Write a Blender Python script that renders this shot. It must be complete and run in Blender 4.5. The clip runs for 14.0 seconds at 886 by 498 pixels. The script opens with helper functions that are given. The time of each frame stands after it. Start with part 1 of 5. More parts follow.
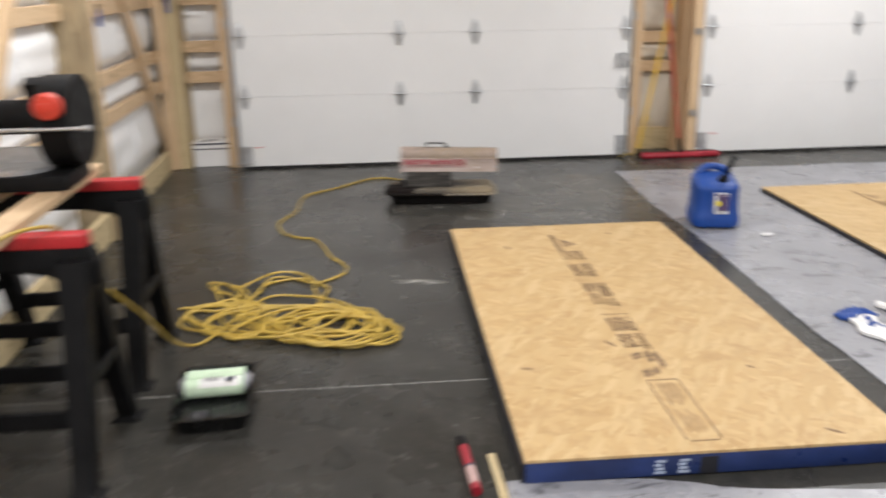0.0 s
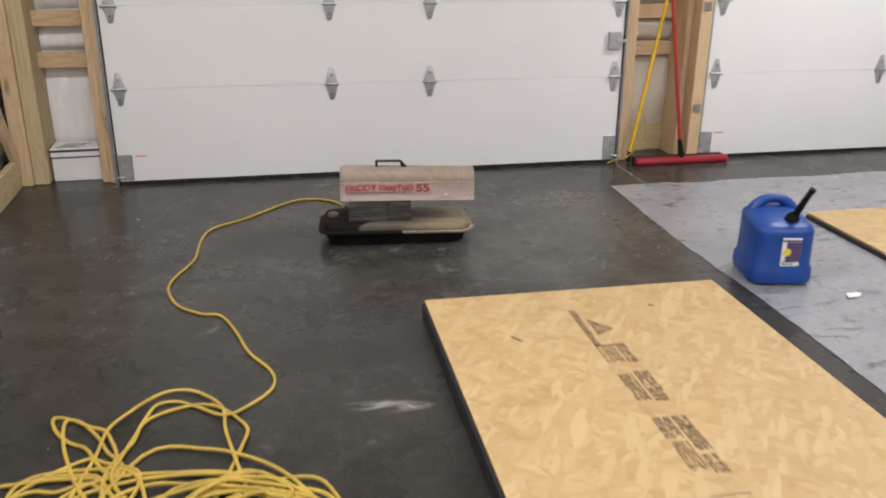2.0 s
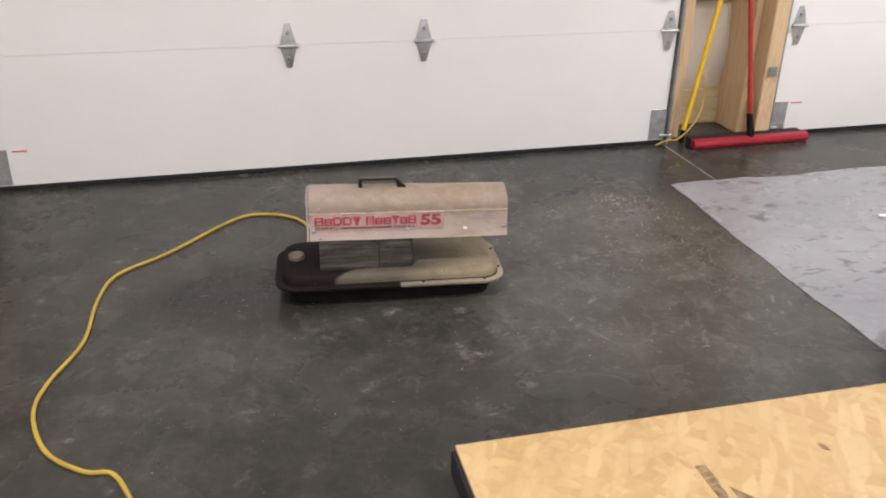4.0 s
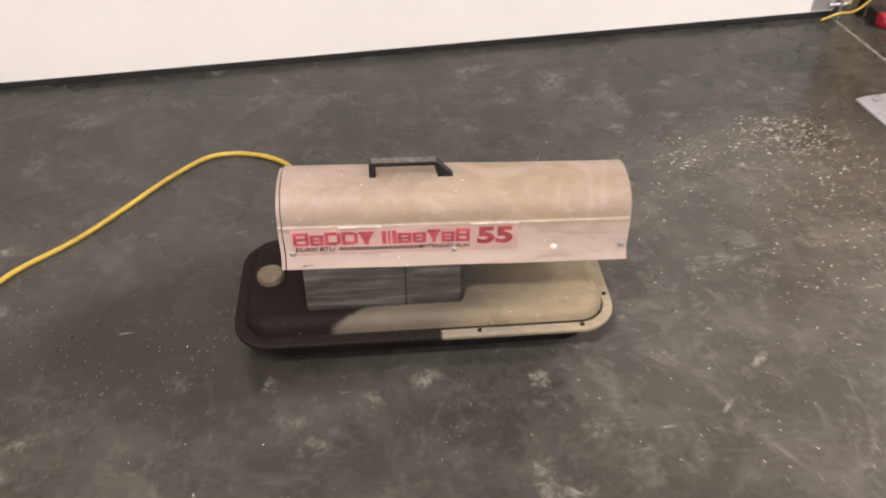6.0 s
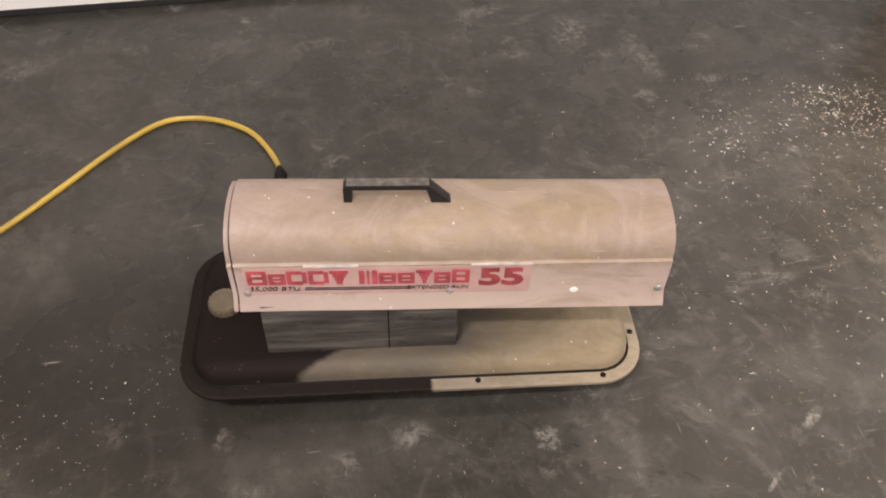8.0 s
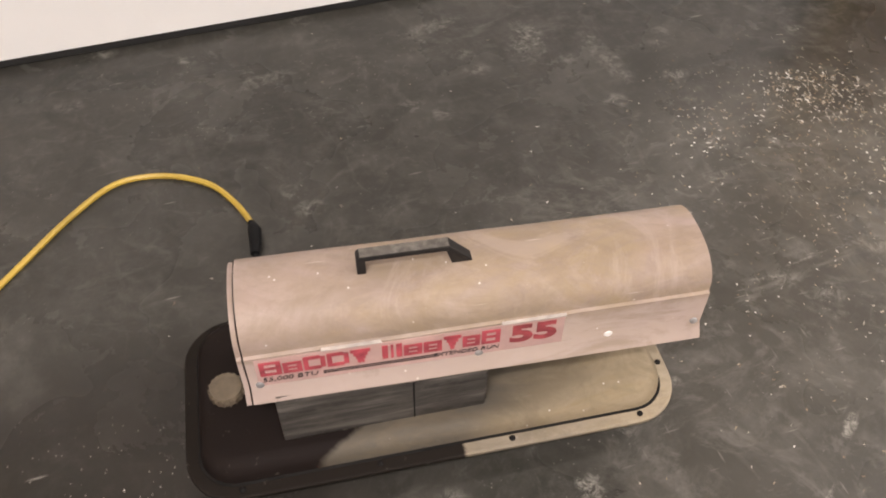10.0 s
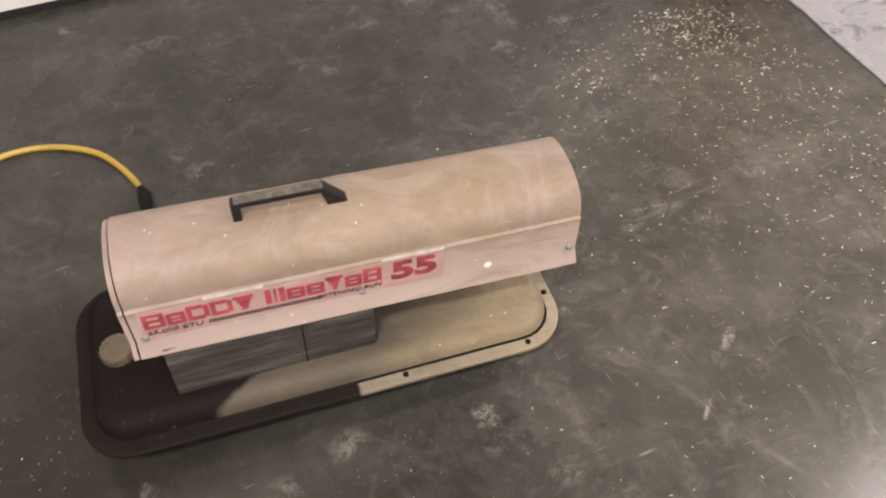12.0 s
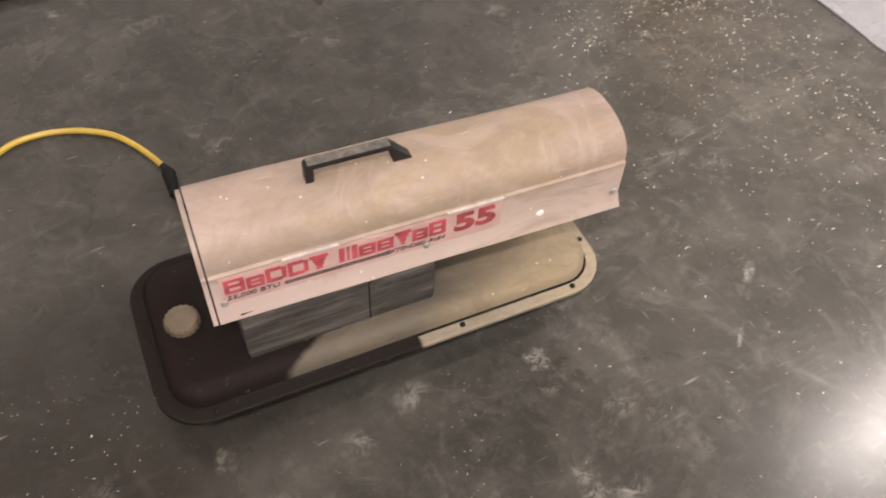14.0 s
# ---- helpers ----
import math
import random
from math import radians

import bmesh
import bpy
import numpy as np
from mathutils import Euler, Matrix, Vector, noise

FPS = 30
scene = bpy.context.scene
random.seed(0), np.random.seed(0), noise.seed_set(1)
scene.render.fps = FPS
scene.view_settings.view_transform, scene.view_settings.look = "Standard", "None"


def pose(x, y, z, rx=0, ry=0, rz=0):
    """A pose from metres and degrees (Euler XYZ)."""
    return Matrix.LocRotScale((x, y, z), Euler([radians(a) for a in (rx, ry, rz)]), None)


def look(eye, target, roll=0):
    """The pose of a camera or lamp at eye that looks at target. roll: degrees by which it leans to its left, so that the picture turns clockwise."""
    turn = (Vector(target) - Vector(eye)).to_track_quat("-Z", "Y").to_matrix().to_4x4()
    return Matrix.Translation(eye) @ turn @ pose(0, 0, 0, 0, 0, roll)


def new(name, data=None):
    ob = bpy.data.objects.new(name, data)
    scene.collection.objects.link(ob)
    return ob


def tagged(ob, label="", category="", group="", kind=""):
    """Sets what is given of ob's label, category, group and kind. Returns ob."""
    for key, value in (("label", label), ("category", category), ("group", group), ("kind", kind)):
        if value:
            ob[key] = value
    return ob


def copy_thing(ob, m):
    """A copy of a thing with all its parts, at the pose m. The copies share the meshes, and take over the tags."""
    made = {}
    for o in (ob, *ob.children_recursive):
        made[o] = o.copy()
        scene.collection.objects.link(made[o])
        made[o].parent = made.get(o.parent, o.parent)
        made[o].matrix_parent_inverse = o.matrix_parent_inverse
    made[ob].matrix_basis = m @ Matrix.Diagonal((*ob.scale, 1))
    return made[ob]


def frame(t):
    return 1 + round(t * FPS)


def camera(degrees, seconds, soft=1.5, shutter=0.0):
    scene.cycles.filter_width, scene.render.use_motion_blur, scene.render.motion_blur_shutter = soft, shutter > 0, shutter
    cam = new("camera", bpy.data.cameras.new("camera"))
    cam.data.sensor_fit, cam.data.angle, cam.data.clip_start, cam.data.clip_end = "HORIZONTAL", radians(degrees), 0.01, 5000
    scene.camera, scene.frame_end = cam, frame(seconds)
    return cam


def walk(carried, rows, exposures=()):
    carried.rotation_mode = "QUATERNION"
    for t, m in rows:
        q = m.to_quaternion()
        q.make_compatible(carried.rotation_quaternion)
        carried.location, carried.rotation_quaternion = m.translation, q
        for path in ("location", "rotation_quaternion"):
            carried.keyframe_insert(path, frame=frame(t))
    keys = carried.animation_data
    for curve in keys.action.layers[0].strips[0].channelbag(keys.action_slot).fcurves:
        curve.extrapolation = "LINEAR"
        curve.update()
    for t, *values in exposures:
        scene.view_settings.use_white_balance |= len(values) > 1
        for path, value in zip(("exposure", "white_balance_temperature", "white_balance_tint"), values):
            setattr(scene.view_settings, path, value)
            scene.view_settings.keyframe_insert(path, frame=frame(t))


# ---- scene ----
cam = camera(55.2, 14.0, soft=1.9, shutter=0.5)
PATH = [
    (0, (-0.313, 0.263, 1.476), (-0.151, 2.157, 0.858), -0.9),
    (0.1, (-0.293, 0.365, 1.459), (-0.045, 2.248, 0.833), -1.6),
    (0.2, (-0.282, 0.444, 1.451), (0.006, 2.319, 0.816), -2.1),
    (0.4, (-0.278, 0.637, 1.447), (0.019, 2.509, 0.809), -2.4),
    (0.5, (-0.287, 0.712, 1.454), (-0.004, 2.587, 0.817), -2.3),
    (1, (-0.404, 1.079, 1.482), (-0.24, 2.972, 0.857), -0.3),
    (1.5, (-0.411, 1.453, 1.469), (-0.014, 3.302, 0.816), -1.5),
    (2, (-0.404, 1.883, 1.454), (-0.034, 3.717, 0.747), 0.4),
    (2.5, (-0.447, 2.278, 1.447), (-0.033, 4.096, 0.723), -0.4),
    (3, (-0.337, 2.662, 1.424), (0.235, 4.423, 0.669), -0.1),
    (3.5, (-0.325, 3.006, 1.436), (0.125, 4.782, 0.634), 1.3),
    (3.7, (-0.319, 3.141, 1.419), (0.135, 4.902, 0.588), 0.8),
    (5.8, (-0.082, 4.443, 1.272), (0.254, 5.992, 0.052), -0.1),
    (6, (-0.048, 4.585, 1.263), (0.242, 6.094, -0.016), 0.0),
    (6.5, (-0.067, 4.805, 1.245), (0.234, 6.224, -0.132), -0.3),
    (7, (-0.048, 4.911, 1.229), (0.315, 6.268, -0.194), -0.2),
    (7.5, (0.01, 4.973, 1.212), (0.33, 6.293, -0.256), 2.1),
    (8, (0.03, 4.98, 1.222), (0.298, 6.312, -0.246), 1.8),
    (8.2, (0.039, 4.985, 1.229), (0.291, 6.323, -0.235), 1.2),
    (10.3, (-0.084, 5.176, 1.217), (0.406, 6.412, -0.276), -0.7),
    (10.5, (-0.095, 5.186, 1.23), (0.424, 6.401, -0.27), -1.3),
    (11, (-0.123, 5.122, 1.213), (0.388, 6.295, -0.325), -0.2),
    (11.5, (-0.03, 5.067, 1.213), (0.463, 6.236, -0.333), 1.2),
    (12, (-0.01, 5.072, 1.21), (0.546, 6.236, -0.317), 1.6),
    (12.5, (-0.104, 5.126, 1.254), (0.517, 6.311, -0.233), -0.4),
    (13, (-0.172, 5.149, 1.239), (0.473, 6.276, -0.283), -0.6),
    (13.5, (-0.208, 5.133, 1.213), (0.415, 6.18, -0.372), 1.6),
    (14, (-0.209, 5.102, 1.217), (0.479, 6.158, -0.336), 3.6),
]
EXPOSURES = [(0.0, -0.12, 6210, 9), (2.0, -0.21, 6230, 10), (3.0, -0.12, 6200, 10), (3.7, 0.02, 6270, 11), (5.8, 0.50, 6720, 14), (6.5, 0.71, 6740, 14), (7.5, 0.42, 6850, 16), (8.2, 0.39, 6850, 16), (10.3, 0.44, 6850, 15), (12.5, 0.40, 6800, 15), (14.0, 0.54, 6830, 16)]
walk(cam, [(t, look(eye, target, roll)) for t, eye, target, roll in PATH], EXPOSURES)

# ---- light ----
world = bpy.data.worlds.new("world")
world.use_nodes = True
world.node_tree.nodes["Background"].inputs[0].default_value = (0.5, 0.5, 0.5, 1)
world.node_tree.nodes["Background"].inputs[1].default_value = 0.02
scene.world = world
CEIL = 3.05
LIGHTS = [(3.3, 5.62), (-0.85, 4.4), (2.85, 2.2), (-0.85, 0.9), (2.85, -1.6), (-0.85, -2.2)]
LIGHT_WATTS = 75.0
for lx, ly in LIGHTS:
    lamp = bpy.data.lights.new("lamp", "AREA")
    lamp.shape, lamp.size, lamp.size_y = "RECTANGLE", 1.15, 0.14
    lamp.energy, lamp.color = LIGHT_WATTS, (1.0, 0.962, 0.94)
    new("lamp", lamp).matrix_world = pose(lx, ly, CEIL - 0.075)


# ---- materials ----
class Nodes:
    """Short hand for a node tree."""

    def __init__(self, name):
        self.m = bpy.data.materials.new(name)
        self.m.use_nodes = True
        self.t = self.m.node_tree
        self.b = self.t.nodes["Principled BSDF"]
        self.obj = self.add("ShaderNodeTexCoord").outputs["Object"]

    def add(self, kind, **values):
        n = self.t.nodes.new(kind)
        for k, v in values.items():
            setattr(n, k, v)
        return n

    def put(self, socket, value):
        if isinstance(value, bpy.types.NodeSocket):
            self.t.links.new(value, socket)
        else:
            socket.default_value = value

    def mapping(self, scale=(1, 1, 1), rot=(0, 0, 0), loc=(0, 0, 0), src=None):
        n = self.add("ShaderNodeMapping")
        self.put(n.inputs["Vector"], src or self.obj)
        n.inputs["Scale"].default_value, n.inputs["Rotation"].default_value, n.inputs["Location"].default_value = scale, rot, loc
        return n.outputs[0]

    def noise(self, scale, detail=4.0, rough=0.55, src=None, dist=0.0):
        n = self.add("ShaderNodeTexNoise")
        self.put(n.inputs["Vector"], src or self.obj)
        n.inputs["Scale"].default_value, n.inputs["Detail"].default_value = scale, detail
        n.inputs["Roughness"].default_value, n.inputs["Distortion"].default_value = rough, dist
        return n.outputs["Fac"]

    def voronoi(self, scale, src=None, feature="F1", rand=1.0):
        n = self.add("ShaderNodeTexVoronoi", feature=feature)
        self.put(n.inputs["Vector"], src or self.obj)
        n.inputs["Scale"].default_value, n.inputs["Randomness"].default_value = scale, rand
        return n

    def ramp(self, fac, *stops):
        n = self.add("ShaderNodeValToRGB")
        self.put(n.inputs[0], fac)
        e = n.color_ramp.elements
        while len(e) < len(stops):
            e.new(0.5)
        for x, (p, c) in zip(e, stops):
            x.position = p
            x.color = (c, c, c, 1) if isinstance(c, (int, float)) else (*c, 1)
        return n.outputs[0]

    def mix(self, fac, a, b, mode="MIX"):
        n = self.add("ShaderNodeMix", data_type="RGBA", blend_type=mode)
        self.put(n.inputs[0], fac)
        for sock, v in ((n.inputs[6], a), (n.inputs[7], b)):
            self.put(sock, (*v, 1) if isinstance(v, tuple) and len(v) == 3 else v)
        return n.outputs[2]

    def math(self, op, a, b=0.0, c=0.0, clamp=False):
        n = self.add("ShaderNodeMath", operation=op, use_clamp=clamp)
        for sock, v in zip(n.inputs, (a, b, c)):
            self.put(sock, v)
        return n.outputs[0]

    def bump(self, height, strength=0.2, dist=0.01):
        n = self.add("ShaderNodeBump")
        n.inputs["Strength"].default_value, n.inputs["Distance"].default_value = strength, dist
        self.put(n.inputs["Height"], height)
        self.put(self.b.inputs["Normal"], n.outputs[0])

    def done(self, color, rough=0.6, metal=0.0, spec=None):
        self.put(self.b.inputs["Base Color"], (*color, 1) if isinstance(color, tuple) else color)
        self.put(self.b.inputs["Roughness"], rough)
        self.put(self.b.inputs["Metallic"], metal)
        if spec is not None:
            self.b.inputs["Specular IOR Level"].default_value = spec
        return self.m


def shade(c, f):
    return tuple(min(1.0, x * f) for x in c)


def plain(name, color, rough=0.5, metal=0.0, var=0.25, scale=6.0, bump=0.08, fine=180.0, spec=None, dust=0.0):
    """A surface with a broad and a fine unevenness, and a little dust."""
    n = Nodes(name)
    a = n.ramp(n.noise(scale, 5), (0.3, shade(color, 1 - var)), (0.7, shade(color, 1 + var)))
    a = n.mix(n.ramp(n.noise(fine * 0.5, 3), (0.45, 0.0), (0.75, 0.35)), a, shade(color, 1 - var * 1.2))
    if dust:
        a = n.mix(n.ramp(n.noise(scale * 3.1, 6, 0.7), (0.45, 0.0), (0.8, dust)), a, (0.42, 0.39, 0.35))
    n.bump(n.noise(fine, 3), bump, 0.002)
    r = n.ramp(n.noise(scale * 1.7, 4), (0.3, max(0.02, rough - 0.1)), (0.7, min(1.0, rough + 0.1)))
    return n.done(a, r, metal, spec)


def wood(name, light, dark, rough=0.7, knots=True, plainness=0.55):
    """Sawn lumber with its grain along the board's own x."""
    n = Nodes(name)
    rnd = n.add("ShaderNodeObjectInfo").outputs["Random"]
    off = n.add("ShaderNodeCombineXYZ")
    n.put(off.inputs[0], n.math("MULTIPLY", rnd, 37.0))
    n.put(off.inputs[1], n.math("MULTIPLY", rnd, 11.0))
    v = n.add("ShaderNodeVectorMath", operation="ADD")
    n.put(v.inputs[0], n.obj)
    n.put(v.inputs[1], off.outputs[0])
    v = v.outputs[0]
    warp = n.noise(1.0, 3, 0.5, n.mapping((1.4, 9, 9), src=v), 0.6)
    ring = n.math("FRACT", n.math("MULTIPLY", warp, 9.0))
    col = n.ramp(ring, (0.0, dark), (0.35, light), (0.85, shade(light, 1.08)), (1.0, dark))
    col = n.mix(plainness, col, light)
    col = n.mix(n.ramp(n.noise(1.0, 4, 0.6, n.mapping((4, 160, 160), src=v)), (0.4, 0.0), (0.75, 0.4)), col, shade(dark, 0.8))
    if knots:
        k = n.voronoi(1.0, n.mapping((2.2, 9, 9), src=v)).outputs["Distance"]
        col = n.mix(n.ramp(k, (0.07, 0.75), (0.16, 0.0)), col, shade(dark, 0.4))
    col = n.mix(n.ramp(rnd, (0.0, 0.0), (1.0, 0.22)), col, shade(light, 0.7))
    n.bump(n.noise(1.0, 3, 0.6, n.mapping((6, 220, 220), src=v)), 0.15, 0.002)
    return n.done(col, rough)


def concrete():
    """Dark, power-trowelled concrete with pale chalky swirls, one long scuff and worn gloss."""
    n = Nodes("trowelled_concrete")
    sep0 = n.add("ShaderNodeSeparateXYZ")
    n.put(sep0.inputs[0], n.obj)
    big = n.noise(1.1, 5, 0.6)
    col = n.ramp(big, (0.3, (0.0175, 0.0170, 0.0148)), (0.7, (0.036, 0.0346, 0.0300)))
    mid = n.noise(5.5, 7, 0.68, dist=0.3)
    gx, gy = sep0.outputs[0], sep0.outputs[1]
    rag = n.math("MULTIPLY", n.math("SUBTRACT", n.noise(1.7, 5, 0.65), 0.5), 1.2)
    tread = n.ramp(n.math("DIVIDE", n.math("ADD", gy, rag), 10.0), (0.47, 0.15), (0.56, 0.42))
    worn = n.math("ADD", n.math("MULTIPLY", tread, 1.4), 0.3, clamp=True)
    col = n.mix(n.ramp(tread, (0.15, 0.0), (0.42, 0.15)), col, (0.072, 0.069, 0.060))
    col = n.mix(n.math("MULTIPLY", n.ramp(mid, (0.44, 0.0), (0.76, 0.7)), worn), col, (0.068, 0.064, 0.057))
    col = n.mix(n.math("MULTIPLY", n.ramp(n.noise(30, 6, 0.72), (0.5, 0.0), (0.8, 0.45)), worn), col, (0.085, 0.08, 0.072))
    # the trodden, dusty ground beside the heater holds more chalk than the rest
    d = n.math("ADD", n.math("POWER", n.math("DIVIDE", n.math("SUBTRACT", gx, 1.05), 0.75), 2.0), n.math("POWER", n.math("DIVIDE", n.math("SUBTRACT", gy, 5.75), 0.85), 2.0))
    dusty = n.ramp(n.math("ADD", d, rag), (0.35, 1.0), (1.0, 0.0))
    chalk = n.math("ADD", n.math("MULTIPLY", dusty, 0.6), tread, clamp=True)
    col = n.mix(n.math("MULTIPLY", dusty, 0.5), col, (0.080, 0.076, 0.066))
    cloud = n.ramp(n.noise(5.5, 10, 0.74, n.mapping(loc=(3.7, 1.3, 0)), 0.5), (0.46, 0.0), (0.72, 0.75))
    col = n.mix(n.math("MULTIPLY", cloud, chalk), col, (0.120, 0.114, 0.102))
    # wispy streaks dragged across the slab
    wisp = n.ramp(n.noise(1.0, 9, 0.72, n.mapping((6, 11, 1), (0, 0, 0.45)), 2.6), (0.54, 0.0), (0.70, 0.6))
    col = n.mix(n.math("MULTIPLY", wisp, chalk), col, (0.150, 0.143, 0.128))
    wisp = n.ramp(n.noise(1.0, 9, 0.72, n.mapping((9, 5, 1), (0, 0, 0.9)), 2.8), (0.55, 0.0), (0.70, 0.55))
    col = n.mix(n.math("MULTIPLY", wisp, chalk), col, (0.145, 0.138, 0.122))
    # trowel swirls: thin curved ridges of a strongly warped noise
    ridge = n.noise(2.2, 3, 0.5, n.mapping(loc=(8.1, 2.3, 0)), 1.6)
    ridge = n.math("SUBTRACT", 1.0, n.math("MULTIPLY", n.math("ABSOLUTE", n.math("SUBTRACT", ridge, 0.5)), 2.0))
    ridge = n.math("MULTIPLY", n.ramp(ridge, (0.92, 0.0), (0.99, 1.0)), n.ramp(n.noise(9.0, 7, 0.78), (0.47, 0.0), (0.66, 1.0)))
    col = n.mix(n.math("MULTIPLY", n.math("MULTIPLY", ridge, chalk), 0.6), col, (0.17, 0.162, 0.147))
    blot = n.voronoi(5.5, n.mapping(loc=(0.3, 0.9, 0), src=n.mapping(scale=(1, 1.3, 1), rot=(0, 0, 0.5)))).outputs["Distance"]
    blot = n.math("MULTIPLY", n.ramp(blot, (0.03, 1.0), (0.22, 0.0)), n.ramp(n.noise(30, 8, 0.8, dist=0.8), (0.47, 0.0), (0.63, 1.0)))
    col = n.mix(n.math("MULTIPLY", blot, n.math("MULTIPLY", chalk, 2.0, clamp=True)), col, (0.25, 0.24, 0.215))
    # darker ground along the tank, mostly at its left
    near_tank = n.math("ADD", n.math("POWER", n.math("DIVIDE", n.math("SUBTRACT", gx, -0.25), 0.55), 2.0), n.math("POWER", n.math("DIVIDE", n.math("SUBTRACT", gy, 5.90), 0.27), 2.0))
    col = n.mix(n.ramp(n.math("ADD", near_tank, rag), (0.3, 0.7), (1.1, 0.0)), col, (0.021, 0.018, 0.0155))
    # short scratches
    scr = n.voronoi(1.0, n.mapping((3.5, 26, 1), (0, 0, 1.15))).outputs["Distance"]
    col = n.mix(n.math("MULTIPLY", n.ramp(scr, (0.03, 0.9), (0.075, 0.0)), n.ramp(n.noise(3.3, 3), (0.5, 0.0), (0.58, 0.8))), col, (0.28, 0.27, 0.24))
    scr = n.voronoi(1.0, n.mapping((7, 70, 1), (0, 0, -0.7))).outputs["Distance"]
    col = n.mix(n.math("MULTIPLY", n.ramp(scr, (0.05, 0.9), (0.11, 0.0)), n.math("MULTIPLY", dusty, 0.35)), col, (0.30, 0.285, 0.25))
    scr = n.voronoi(1.0, n.mapping((60, 8, 1), (0, 0, -0.35), (3, 1, 0))).outputs["Distance"]
    col = n.mix(n.math("MULTIPLY", n.ramp(scr, (0.05, 0.9), (0.11, 0.0)), n.math("MULTIPLY", dusty, 0.35)), col, (0.28, 0.27, 0.24))
    # sawdust trodden into the slab beside the film
    tan = n.math("ADD", n.math("POWER", n.math("DIVIDE", n.math("SUBTRACT", gx, 1.25), 0.33), 2.0), n.math("POWER", n.math("DIVIDE", n.math("SUBTRACT", gy, 6.08), 0.50), 2.0))
    tan = n.math("MULTIPLY", n.ramp(n.math("ADD", tan, rag), (0.2, 0.5), (1.1, 0.0)), n.ramp(n.noise(16, 8, 0.76, dist=0.5), (0.42, 0.0), (0.66, 1.0)))
    col = n.mix(tan, col, (0.125, 0.110, 0.085))
    # fine specks
    speck = n.voronoi(75.0).outputs["Distance"]
    col = n.mix(n.math("MULTIPLY", n.ramp(speck, (0.07, 1.0), (0.12, 0.0)), n.ramp(n.noise(2.3, 4), (0.5, 0.0), (0.62, 0.8))), col, (0.30, 0.28, 0.25))
    # single chalk smears: middle, half length, half width, slant in degrees, strength
    frayed = n.ramp(n.noise(60, 8, 0.78, dist=0.9), (0.44, 0.0), (0.64, 1.0))
    torn = n.math("MULTIPLY", n.math("SUBTRACT", n.noise(26, 7, 0.72, dist=0.8), 0.5), 4.0)
    for cx, cy, ln, wd, slant, strong in ((0.80, 5.617, 0.036, 0.012, 42, 1.0), (0.687, 5.515, 0.034, 0.005, 39, 1.0), (0.349, 5.645, 0.028, 0.022, -50, 0.75), (0.565, 5.779, 0.018, 0.012, 10, 0.8), (-0.171, 5.729, 0.024, 0.018, 60, 0.4), (0.705, 6.785, 0.10, 0.055, 68, 0.45), (0.865, 6.66, 0.12, 0.032, -85, 0.45), (0.85, 5.93, 0.056, 0.004, -8, 0.8), (0.95, 5.95, 0.06, 0.003, 6, 0.6), (0.296, 5.39, 0.09, 0.024, -88, 0.5), (-0.79, 5.226, 0.016, 0.014, 0, 0.9), (-0.62, 5.674, 0.07, 0.02, 20, 0.35), (-0.70, 4.94, 0.06, 0.025, 30, 0.4), (-0.53, 4.917, 0.03, 0.016, 0, 0.45), (-0.011, 5.29, 0.035, 0.02, 30, 0.4), (-0.64, 6.82, 0.10, 0.035, 20, 0.3), (0.06, 6.83, 0.11, 0.03, 10, 0.3), (0.50, 6.92, 0.10, 0.03, 15, 0.35)):
        back = Matrix.Rotation(-radians(slant), 3, "Z")
        q = n.add("ShaderNodeSeparateXYZ")
        n.put(q.inputs[0], n.mapping((1, 1, 1), (0, 0, -radians(slant)), tuple(-(back @ Vector((cx, cy, 0))))))
        far = n.math("ADD", n.math("POWER", n.math("ABSOLUTE", n.math("DIVIDE", q.outputs[0], ln)), 2.0), n.math("POWER", n.math("ABSOLUTE", n.math("DIVIDE", q.outputs[1], wd)), 2.0))
        spot = n.math("MULTIPLY", n.math("SUBTRACT", 1.0, n.math("ADD", far, torn), clamp=True), frayed)
        spot = n.math("MULTIPLY", spot, n.math("LESS_THAN", far, 2.2))
        col = n.mix(n.math("MULTIPLY", spot, strong), col, (0.34, 0.325, 0.29))
    # one dragged chalk scuff beside the panel
    sep = n.add("ShaderNodeSeparateXYZ")
    n.put(sep.inputs[0], n.mapping((1, 1, 1), loc=(0.10, -4.27, 0)))
    dx = n.math("ABSOLUTE", n.math("DIVIDE", sep.outputs[0], 0.17))
    dy = n.math("ABSOLUTE", n.math("DIVIDE", n.math("ADD", sep.outputs[1], n.math("MULTIPLY", sep.outputs[0], 0.14)), 0.042))
    near = n.math("SUBTRACT", 1.0, n.math("ADD", n.math("POWER", dx, 2.0), n.math("POWER", dy, 1.3)), clamp=True)
    near = n.math("MULTIPLY", near, n.ramp(n.noise(1.0, 5, 0.7, n.mapping((7, 34, 1)), 0.8), (0.40, 0.0), (0.62, 1.0)))
    col = n.mix(n.math("MULTIPLY", near, 0.75), col, (0.55, 0.53, 0.48))
    rough = n.ramp(n.noise(2.0, 3, 0.5), (0.3, 0.19), (0.7, 0.34))
    rough = n.mix(n.ramp(mid, (0.5, 0.0), (0.75, 0.22)), rough, (0.55, 0.55, 0.55))
    n.bump(n.noise(55, 3, 0.5), 0.05, 0.001)
    return n.done(col, rough, spec=0.24)


